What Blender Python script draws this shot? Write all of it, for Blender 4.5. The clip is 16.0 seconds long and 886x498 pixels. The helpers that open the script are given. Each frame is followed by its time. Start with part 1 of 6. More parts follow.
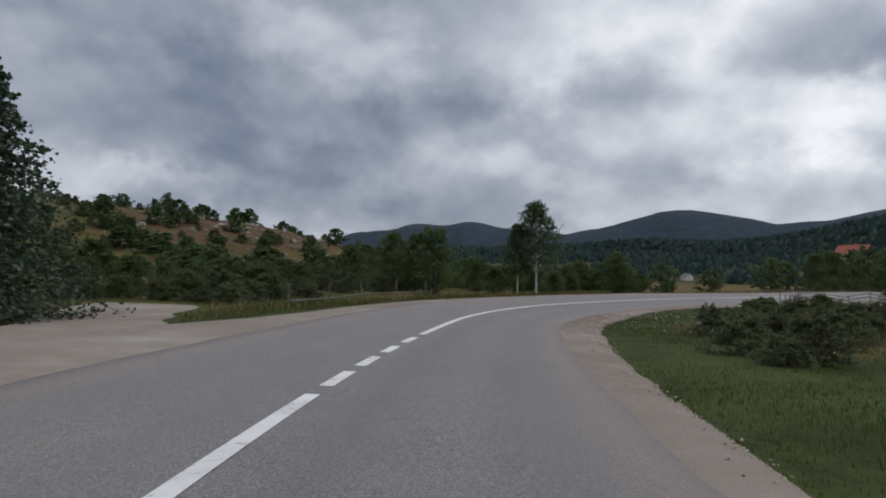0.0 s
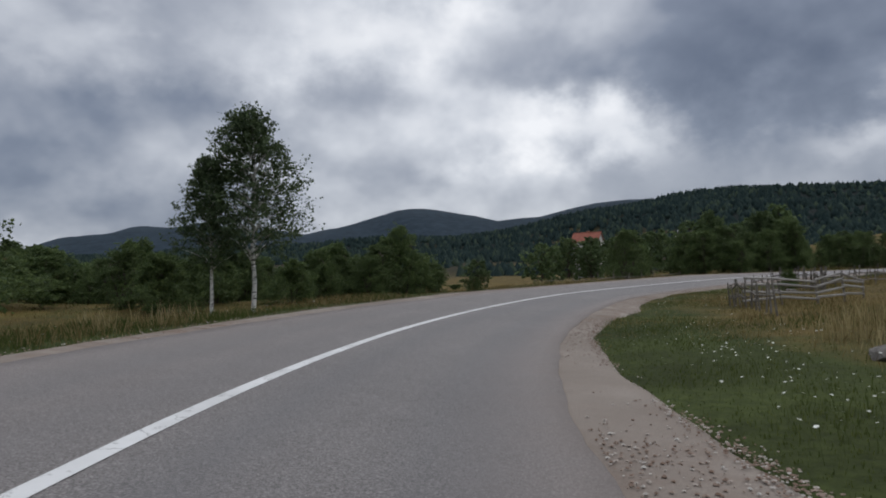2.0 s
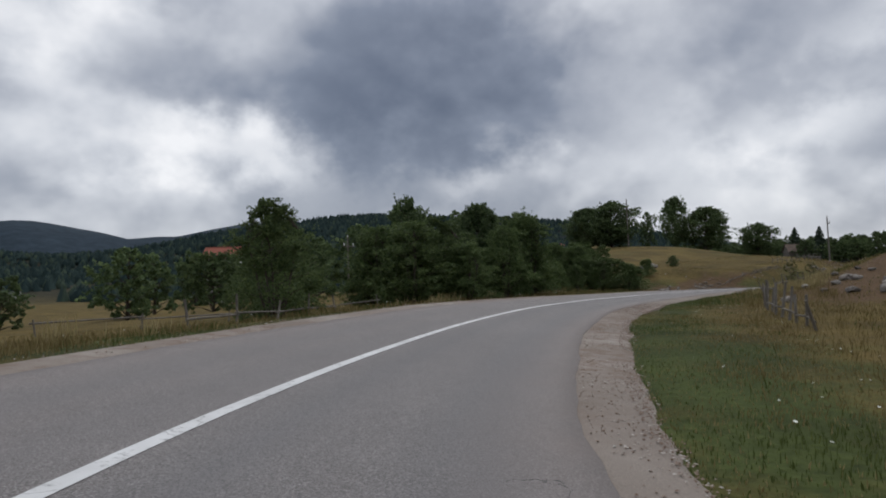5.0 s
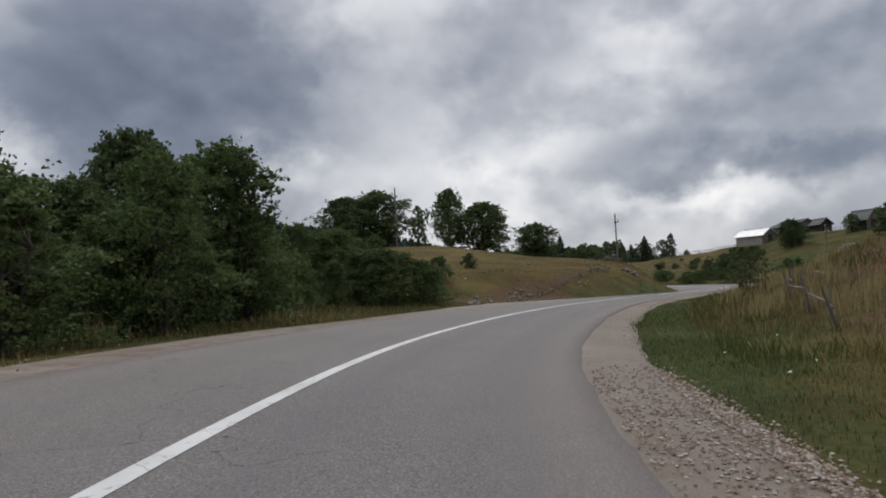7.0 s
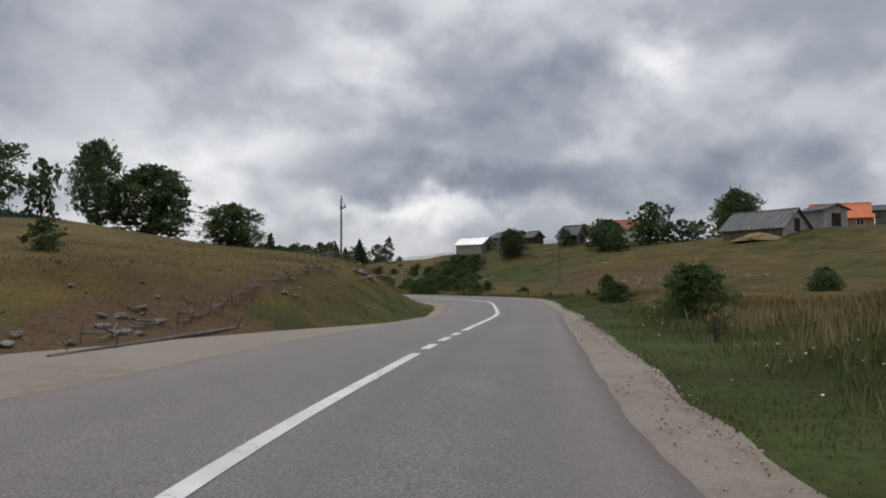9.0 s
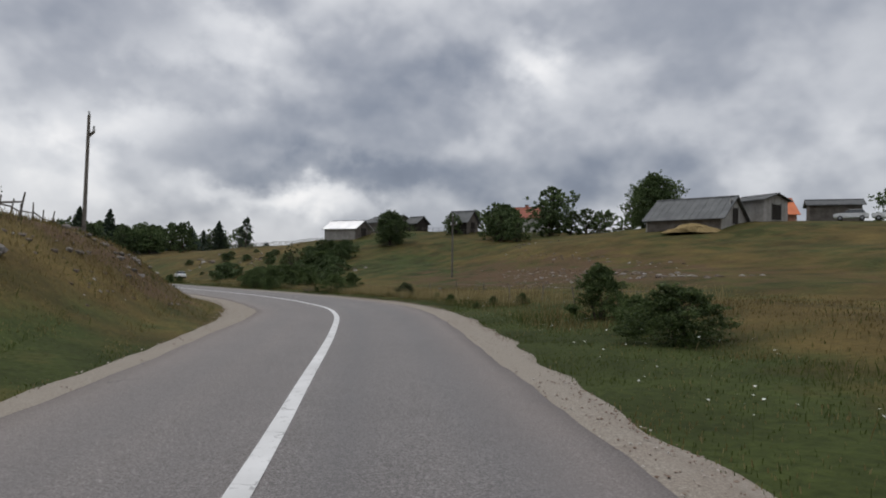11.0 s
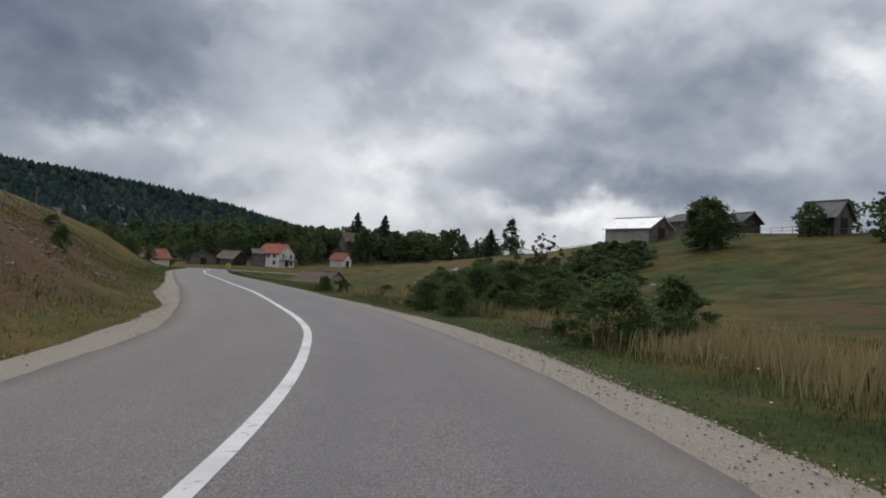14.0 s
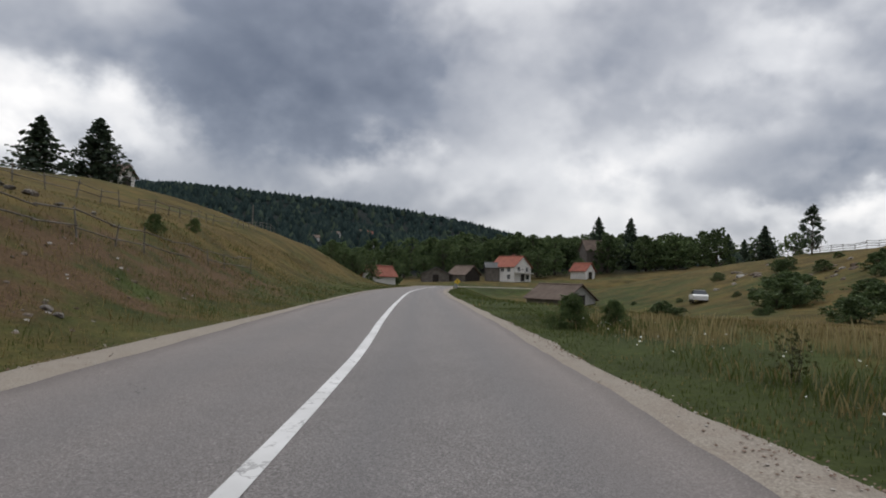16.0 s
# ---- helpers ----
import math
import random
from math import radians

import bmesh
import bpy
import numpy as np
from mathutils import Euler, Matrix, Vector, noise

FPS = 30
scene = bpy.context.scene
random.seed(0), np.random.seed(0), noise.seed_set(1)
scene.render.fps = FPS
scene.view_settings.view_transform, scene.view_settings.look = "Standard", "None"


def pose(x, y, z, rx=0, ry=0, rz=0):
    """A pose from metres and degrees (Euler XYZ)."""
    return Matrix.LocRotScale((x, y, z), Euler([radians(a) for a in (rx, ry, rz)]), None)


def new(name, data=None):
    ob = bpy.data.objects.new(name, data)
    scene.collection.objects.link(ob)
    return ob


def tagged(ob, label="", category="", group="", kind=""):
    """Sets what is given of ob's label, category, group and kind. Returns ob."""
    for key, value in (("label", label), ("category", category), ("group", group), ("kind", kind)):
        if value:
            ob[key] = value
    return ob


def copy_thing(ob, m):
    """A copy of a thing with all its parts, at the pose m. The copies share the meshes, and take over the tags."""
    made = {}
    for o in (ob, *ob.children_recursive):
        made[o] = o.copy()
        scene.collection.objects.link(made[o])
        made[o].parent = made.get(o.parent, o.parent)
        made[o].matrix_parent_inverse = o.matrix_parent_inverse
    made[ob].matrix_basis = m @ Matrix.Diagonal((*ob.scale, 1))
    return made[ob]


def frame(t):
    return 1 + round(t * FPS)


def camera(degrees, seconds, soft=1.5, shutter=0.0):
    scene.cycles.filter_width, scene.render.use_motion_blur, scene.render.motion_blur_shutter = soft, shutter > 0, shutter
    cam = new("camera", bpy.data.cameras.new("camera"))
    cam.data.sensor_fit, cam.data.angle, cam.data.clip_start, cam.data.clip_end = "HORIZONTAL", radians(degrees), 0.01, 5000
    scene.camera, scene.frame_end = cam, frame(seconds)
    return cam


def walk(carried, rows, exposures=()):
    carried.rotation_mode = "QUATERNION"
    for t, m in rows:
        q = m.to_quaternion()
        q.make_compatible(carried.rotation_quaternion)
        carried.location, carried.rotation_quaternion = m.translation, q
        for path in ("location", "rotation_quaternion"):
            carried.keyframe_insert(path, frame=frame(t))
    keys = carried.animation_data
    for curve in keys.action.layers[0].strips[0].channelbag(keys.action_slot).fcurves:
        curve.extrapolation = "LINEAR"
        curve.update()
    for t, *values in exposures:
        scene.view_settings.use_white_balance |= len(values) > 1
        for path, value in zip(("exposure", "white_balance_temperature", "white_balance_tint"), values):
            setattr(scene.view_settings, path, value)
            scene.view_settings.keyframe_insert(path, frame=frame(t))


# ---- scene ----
# ---------------------------------------------------------------- camera
cam = camera(67.27, 16.0, soft=1.9)
PATH = [
    (0.0, pose(-0.000, -0.000, 1.304, 92.62, -0.78, -0.02)),
    (0.5, pose(0.330, 7.490, 1.229, 92.61, 0.13, -4.14)),
    (1.0, pose(1.152, 14.455, 1.190, 92.88, 1.05, -9.06)),
    (1.5, pose(2.451, 20.868, 1.194, 93.10, 1.43, -15.49)),
    (2.0, pose(4.594, 27.123, 1.169, 92.41, 2.02, -21.99)),
    (2.5, pose(7.182, 32.789, 1.132, 92.80, 2.85, -26.59)),
    (3.0, pose(10.295, 38.264, 1.127, 93.11, 2.76, -31.92)),
    (3.5, pose(13.997, 43.465, 1.144, 93.34, 2.34, -36.60)),
    (3.7, pose(15.582, 45.430, 1.150, 93.36, 2.16, -38.34)),
    (4.2, pose(19.878, 50.253, 1.166, 93.37, 1.90, -43.18)),
    (4.7, pose(24.627, 54.877, 1.175, 93.37, 1.93, -48.56)),
    (5.2, pose(29.781, 59.114, 1.182, 93.38, 2.15, -54.20)),
    (5.8, pose(36.431, 63.415, 1.202, 93.50, 2.54, -60.94)),
    (6.0, pose(38.752, 64.630, 1.223, 93.58, 2.69, -63.12)),
    (6.5, pose(44.668, 67.244, 1.257, 93.51, 2.65, -68.03)),
    (7.0, pose(50.663, 69.314, 1.297, 93.29, 2.70, -72.85)),
    (7.5, pose(56.811, 70.854, 1.355, 92.93, 2.28, -78.85)),
    (8.0, pose(63.093, 71.770, 1.409, 93.13, 1.63, -85.18)),
    (8.5, pose(69.233, 72.036, 1.467, 93.40, 1.22, -91.40)),
    (9.0, pose(75.367, 71.530, 1.513, 92.81, 0.30, -97.39)),
    (9.5, pose(81.785, 70.357, 1.536, 92.60, -0.55, -102.79)),
    (9.7, pose(84.466, 69.693, 1.546, 92.59, -0.72, -104.57)),
    (10.2, pose(90.783, 67.960, 1.555, 92.50, -1.04, -107.42)),
    (10.7, pose(96.704, 66.324, 1.518, 92.35, -1.29, -108.14)),
    (11.2, pose(102.513, 64.882, 1.475, 92.21, -1.64, -107.23)),
    (11.8, pose(109.582, 63.225, 1.417, 92.20, -2.41, -104.69)),
    (12.0, pose(111.971, 62.575, 1.394, 92.23, -2.79, -103.57)),
    (12.5, pose(118.132, 61.197, 1.349, 92.33, -3.16, -100.37)),
    (13.0, pose(124.602, 60.131, 1.298, 92.43, -2.81, -95.21)),
    (13.5, pose(130.973, 59.621, 1.203, 92.36, -3.91, -89.70)),
    (14.0, pose(137.058, 59.895, 1.122, 92.65, -3.85, -83.80)),
    (14.5, pose(142.980, 60.651, 1.099, 92.40, -3.08, -77.55)),
    (15.0, pose(148.456, 61.946, 1.083, 92.86, -2.16, -72.37)),
    (15.5, pose(153.993, 64.020, 1.084, 92.90, -2.07, -67.28)),
    (16.0, pose(159.463, 66.595, 1.098, 92.77, -1.84, -63.38)),
]
# the camera's automatic exposure and white balance drift a little on the way
EXPOSURE = [(0.0, -0.01, 6330, 10), (3.7, 0.0, 6350, 10), (6.0, -0.01, 6480, 10), (7.5, 0.08, 6640, 10), (9.5, 0.05, 6630, 10), (12.5, 0.01, 6530, 10), (14.5, 0.05, 6520, 10), (16.0, 0.14, 6630, 10)]
walk(cam, PATH, EXPOSURE)

# ---------------------------------------------------------------- world and light
SUN_AZ, SUN_EL = radians(72), radians(52)


class Nodes:
    """Small helper to write node trees: n('ShaderNodeMath', a, b, operation='ADD')."""

    def __init__(self, tree):
        self.tree = tree
        tree.nodes.clear()

    def n(self, kind, *ins, **props):
        node = self.tree.nodes.new(kind)
        for key, value in props.items():
            if key == "operation":
                node.operation = value
            elif key == "use_clamp":
                node.use_clamp = value
            elif key == "data_type":
                node.data_type = value
            elif key == "blend_type":
                node.blend_type = value
            elif key == "sky_type":
                node.sky_type = value
            elif key == "sun_disc":
                node.sun_disc = value
            elif key == "sun_elevation":
                node.sun_elevation = value
            elif key == "sun_rotation":
                node.sun_rotation = value
            elif key == "dust_density":
                node.dust_density = value
            elif key == "feature":
                node.feature = value
            elif key == "attribute_name":
                node.attribute_name = value
            elif key == "interpolation_type":
                node.interpolation_type = value
            else:
                self.feed(node.inputs[key.replace("_", " ")], value)
        for i, value in enumerate(ins):
            if value is not None:
                self.feed(node.inputs[i], value)
        return node

    def feed(self, socket, value):
        if hasattr(value, "outputs"):
            value = value.outputs[0]
        if isinstance(value, bpy.types.NodeSocket):
            self.tree.links.new(value, socket)
        else:
            socket.default_value = value

    def math(self, op, a, b=0.0, clamp=False):
        return self.n("ShaderNodeMath", a, b, operation=op, use_clamp=clamp)

    def mix(self, fac, a, b, blend="MIX"):
        node = self.n("ShaderNodeMix", data_type="RGBA", blend_type=blend)
        self.feed(node.inputs[0], fac)
        self.feed(node.inputs[6], a)
        self.feed(node.inputs[7], b)
        return node.outputs[2]

    def ramp(self, fac, *stops):
        node = self.n("ShaderNodeValToRGB", fac)
        el = node.color_ramp.elements
        while len(el) < len(stops):
            el.new(0.5)
        for e, (pos, col) in zip(el, stops):
            e.position = pos
            e.color = (*col, 1) if isinstance(col, tuple) else (col, col, col, 1)
        return node.outputs[0]

    def noise(self, vec, scale, detail=4.0, rough=0.55, distortion=0.0):
        return self.n("ShaderNodeTexNoise", vec, Scale=scale, Detail=detail, Roughness=rough, Distortion=distortion).outputs[0]


def build_world():
    world = bpy.data.worlds.new("overcast_sky")
    scene.world = world
    world.use_nodes = True
    N = Nodes(world.node_tree)
    sky = N.n("ShaderNodeTexSky", sky_type="NISHITA", sun_disc=False, sun_elevation=SUN_EL, sun_rotation=SUN_AZ, dust_density=2.0)
    co = N.n("ShaderNodeTexCoord").outputs["Generated"]
    sep = N.n("ShaderNodeSeparateXYZ", co)
    x, y, z = sep.outputs
    # a flat cloud layer seen in perspective
    far = N.math("ADD", N.math("MAXIMUM", z, -0.05), 0.26)

    def layer(height):
        d = N.math("ADD", far, height)
        return N.n("ShaderNodeCombineXYZ", N.math("DIVIDE", x, d), N.math("DIVIDE", y, d), N.math("MULTIPLY", z, 1.2))

    broad = N.noise(layer(0.25), 1.5, 2.0, 0.4)

    # heaped clouds: rounded dark bodies with lit tops
    def heaps(lift):
        p = N.n("ShaderNodeCombineXYZ", x, y, N.math("MULTIPLY", N.math("ADD", z, lift), 1.35))
        big = N.n("ShaderNodeMapRange", N.noise(p, 4.8, 4.0, 0.48, 0.1), 0.35, 0.65, 0.0, 1.0, interpolation_type="SMOOTHSTEP").outputs[0]
        small = N.noise(p, 12.0, 5.0, 0.52)
        return N.math("ADD", N.math("MULTIPLY", big, 0.7), N.math("MULTIPLY", small, 0.45))

    low, high = heaps(0.0), heaps(0.022)
    body = N.math("ADD", N.math("MULTIPLY", N.math("SUBTRACT", 0.575, low), 0.34), N.math("MULTIPLY", N.math("SUBTRACT", low, high), 0.48))
    body = N.math("ADD", body, N.math("MULTIPLY", N.math("SUBTRACT", 0.5, broad), 0.28))
    warp = N.math("MULTIPLY", N.math("SUBTRACT", N.noise(N.n("ShaderNodeVectorMath", co, (1.0, 1.0, 1.25), operation="MULTIPLY"), 6.5, 5.0, 0.55), 0.5), 0.28)

    def mass(bearing, elev, wide, high, depth):
        """A cloud mass round a direction, its border torn by the noise."""
        b, e = radians(bearing), radians(elev)
        c = Vector((-math.sin(b) * math.cos(e), math.cos(b) * math.cos(e), math.sin(e)))
        side = Vector((math.cos(b), math.sin(b), 0))
        u = N.math("DIVIDE", N.math("ADD", N.n("ShaderNodeVectorMath", co, tuple(side), operation="DOT_PRODUCT").outputs["Value"], warp), math.sin(radians(wide)))
        v = N.math("DIVIDE", N.math("ADD", N.math("SUBTRACT", z, math.sin(e)), N.math("MULTIPLY", warp, 0.7)), math.sin(radians(high)))
        front = N.math("GREATER_THAN", N.n("ShaderNodeVectorMath", co, tuple(c), operation="DOT_PRODUCT").outputs["Value"], 0.2)
        r2 = N.math("ADD", N.math("MULTIPLY", u, u), N.math("MULTIPLY", v, v))
        g = N.math("EXPONENT", N.math("MULTIPLY", r2, -1.0))
        return N.math("MULTIPLY", N.math("MULTIPLY", g, front), depth)

    tone = N.math("ADD", body, 0.60)
    for m in DARK_CLOUDS + BRIGHT_CLOUDS:
        tone = N.math("ADD", tone, mass(*m))
    tone = N.math("MINIMUM", N.math("MAXIMUM", tone, 0.0), 1.0)
    cloud = N.ramp(tone, (0.0, (0.105, 0.130, 0.185)), (0.3, (0.205, 0.236, 0.302)), (0.55, (0.40, 0.425, 0.48)), (0.78, (0.66, 0.68, 0.72)), (1.0, (0.94, 0.94, 0.95)))
    clear = N.n("ShaderNodeVectorMath", sky, (0.10, 0.10, 0.10), operation="MULTIPLY")
    both = N.mix(0.93, clear.outputs[0], cloud)
    # an overcast sky is brighter towards the zenith
    up = N.math("ADD", N.math("MULTIPLY", N.n("ShaderNodeMapRange", z, 0.38, 0.95, 0.0, 1.0), ZENITH), 1.0)
    sc = N.n("ShaderNodeVectorMath", both, operation="SCALE")
    N.feed(sc.inputs["Scale"], up)
    both = sc.outputs[0]
    back = N.n("ShaderNodeBackground", both, SKY_STRENGTH)
    N.n("ShaderNodeOutputWorld", back)


# bearing, elevation, half width, half height (degrees), darker (-) or brighter (+)
DARK_CLOUDS = [
    (22, 12, 16, 5.5, -0.36), (4, 14, 10, 2.5, -0.14), (7, 7, 14, 2.4, -0.14), (-33, 16.5, 8, 2.2, -0.16), (-51, 16.5, 12, 6.5, -0.50), (-63, 14.5, 7, 4, -0.14),
    (-70, 20, 8, 3.5, -0.10), (-99, 8.9, 13, 1.8, -0.28), (-103, 16, 6, 3, -0.16), (-125, 9.5, 9, 3.6, -0.22), (-111, 21.5, 7, 2, -0.08), (-95, 13, 6, 1.4, -0.10),
]
BRIGHT_CLOUDS = [
    (-17, 20.5, 12, 4.5, 0.46), (-33, 11.8, 9, 3, 0.40), (26, 7, 6, 1.1, 0.20), (-38, 9.6, 5, 1.8, 0.20), (-56, 9.6, 5, 1.6, 0.26), (-81, 11, 7, 3.0, 0.38),
    (-89.5, 17.8, 7, 3, 0.36), (-95, 6.6, 10, 1.4, 0.30), (-114, 16.7, 4, 2.6, 0.34), (-134, 9, 4, 2.5, 0.22), (-124, 16, 6, 4, 0.06),
]
SKY_STRENGTH, ZENITH = 1.0, 1.1
build_world()
sun = new("sun", bpy.data.lights.new("sun", "SUN"))
sun.data.energy, sun.data.angle, sun.data.color = 0.8, radians(25), (1.0, 0.96, 0.9)
sun.matrix_world = pose(0, 0, 60, 90 - math.degrees(SUN_EL), 0, 180 - math.degrees(SUN_AZ))


# ---------------------------------------------------------------- materials
def material(name, build):
    mat = bpy.data.materials.new(name)
    mat.use_nodes = True
    N = Nodes(mat.node_tree)
    N.n("ShaderNodeOutputMaterial", build(N))
    return mat


def bsdf(N, colour, rough=0.8, bump=None, strength=0.3, dist=0.02, metal=0.0, spec=0.3):
    sh = N.n("ShaderNodeBsdfPrincipled")
    N.feed(sh.inputs["Base Color"], colour)
    N.feed(sh.inputs["Roughness"], rough)
    N.feed(sh.inputs["Metallic"], metal)
    N.feed(sh.inputs["Specular IOR Level"], spec)
    if bump is not None:
        N.feed(sh.inputs["Normal"], N.n("ShaderNodeBump", Strength=strength, Distance=dist, Height=bump))
    return sh


def place(N):
    return N.n("ShaderNodeNewGeometry").outputs["Position"]


def obj_co(N):
    return N.n("ShaderNodeTexCoord").outputs["Object"]


def two_tone(name, a, b, scale=2.0, rough=0.85, spec=0.2, fine=14.0, bump=0.3, dist=0.02, metal=0.0, spread=0.25):
    """Colour between a and b by coarse and fine noise, each object a little different."""

    def build(N):
        co = obj_co(N)
        big, fin = N.noise(co, scale, 4), N.noise(co, fine, 5, 0.6)
        f = N.math("ADD", N.math("MULTIPLY", big, 0.6), N.math("MULTIPLY", fin, 0.4))
        col = N.ramp(f, (0.32, a), (0.68, b))
        rnd = N.n("ShaderNodeObjectInfo").outputs["Random"]
        k = N.math("ADD", N.math("MULTIPLY", rnd, spread), 1 - spread / 2)
        col = N.n("ShaderNodeVectorMath", col, k, operation="SCALE")
        N.feed(col.inputs["Scale"], k)
        return bsdf(N, col.outputs[0], rough, fin, bump, dist, metal, spec)

    return material(name, build)


def m_asphalt(N):
    p = place(N)
    grit = N.n("ShaderNodeTexVoronoi", p, Scale=85.0).outputs["Distance"]
    fine = N.noise(p, 160, 3, 0.7)
    big = N.noise(p, 0.22, 4, 0.6)
    mid = N.noise(p, 1.6, 5, 0.6)
    f = N.math("ADD", N.math("MULTIPLY", big, 0.55), N.math("MULTIPLY", mid, 0.45))
    col = N.ramp(f, (0.3, (0.149, 0.134, 0.126)), (0.7, (0.212, 0.192, 0.180)))
    stones = N.ramp(N.noise(p, 48, 5, 0.85), (0.40, 0.40), (0.54, 1.0), (0.68, 2.15))
    col = N.mix(0.9, col, stones, "MULTIPLY")
    pale = N.n("ShaderNodeTexVoronoi", p, Scale=85.0)
    col = N.mix(N.math("MULTIPLY", N.math("GREATER_THAN", N.n("ShaderNodeSeparateColor", pale.outputs["Color"]).outputs[0], 0.84), 0.42), col, (0.40, 0.385, 0.37, 1))
    # wheel tracks polished by traffic, stored along the strip
    tr = N.n("ShaderNodeAttribute", attribute_name="track").outputs["Fac"]
    col = N.mix(N.math("MULTIPLY", tr, N.math("ADD", N.math("MULTIPLY", mid, 0.5), 0.45)), col, (0.125, 0.121, 0.122, 1))
    dust = N.n("ShaderNodeAttribute", attribute_name="dust").outputs["Fac"]
    d = N.math("MULTIPLY", dust, N.math("ADD", N.noise(p, 0.9, 6, 0.65), 0.25), True)
    col = N.mix(d, col, (0.200, 0.166, 0.148, 1))
    # hairline cracks
    cr = N.n("ShaderNodeTexVoronoi", N.n("ShaderNodeVectorMath", p, N.n("ShaderNodeVectorMath", N.n("ShaderNodeTexNoise", p, Scale=1.3, Detail=5.0).outputs[1], (1.6, 1.6, 1.6), operation="MULTIPLY"), operation="ADD"), Scale=0.30, feature="DISTANCE_TO_EDGE").outputs["Distance"]
    line = N.math("MULTIPLY", N.math("LESS_THAN", cr, 0.0022), N.math("GREATER_THAN", N.noise(p, 0.13, 2), 0.60))
    col = N.mix(N.math("MULTIPLY", line, 0.75), col, (0.035, 0.033, 0.033, 1))
    return bsdf(N, col, 0.78, N.math("ADD", grit, fine), 0.5, 0.012, 0, 0.35)


def m_paint(N):
    p = place(N)
    wear = N.ramp(N.noise(p, 7.0, 7, 0.72), (0.30, 0.0), (0.42, 1.0))
    grime = N.noise(p, 1.1, 4)
    white = N.ramp(grime, (0.3, (0.50, 0.495, 0.48)), (0.7, (0.66, 0.655, 0.64)))
    col = N.mix(wear, (0.17, 0.165, 0.16, 1), white)
    cr = N.n("ShaderNodeTexVoronoi", N.n("ShaderNodeVectorMath", p, N.n("ShaderNodeVectorMath", N.n("ShaderNodeTexNoise", p, Scale=3.0, Detail=4.0).outputs[1], (0.7, 0.7, 0.7), operation="MULTIPLY"), operation="ADD"), Scale=0.75, feature="DISTANCE_TO_EDGE").outputs["Distance"]
    col = N.mix(N.math("MULTIPLY", N.math("LESS_THAN", cr, 0.006), 0.5), col, (0.14, 0.135, 0.13, 1))
    return bsdf(N, col, 0.6, N.noise(p, 70, 3), 0.3, 0.008)


def m_gravel(N):
    p = place(N)
    st = N.n("ShaderNodeTexVoronoi", p, Scale=60.0)
    hue = N.noise(p, 0.30, 5, 0.6)
    col = N.ramp(hue, (0.35, (0.196, 0.163, 0.136)), (0.55, (0.238, 0.203, 0.172)), (0.70, (0.305, 0.272, 0.236)))
    col = N.mix(0.40, col, N.ramp(N.noise(p, 55, 5, 0.75), (0.38, 0.62), (0.66, 1.40)), "MULTIPLY")
    lime = N.n("ShaderNodeMapRange", N.n("ShaderNodeSeparateXYZ", p).outputs[0], 55.0, 100.0, 0.0, 1.0).outputs[0]
    col = N.mix(lime, col, N.ramp(N.noise(p, 40, 6, 0.8), (0.36, (0.180, 0.155, 0.126)), (0.52, (0.278, 0.244, 0.202)), (0.68, (0.405, 0.368, 0.312))))
    # reddish loose soil in places
    red = N.math("MULTIPLY", N.ramp(N.noise(p, 2.2, 6, 0.65), (0.44, 0.0), (0.62, 1.0)), N.ramp(N.noise(p, 0.07, 2), (0.44, 0.12), (0.58, 0.75)))
    red = N.math("MULTIPLY", red, N.math("SUBTRACT", 1.0, N.math("MULTIPLY", lime, 0.7)))
    col = N.mix(red, col, (0.158, 0.108, 0.081, 1))
    return bsdf(N, col, 0.95, N.math("ADD", st.outputs["Distance"], N.noise(p, 9, 4)), 0.5, 0.012, 0, 0.12)


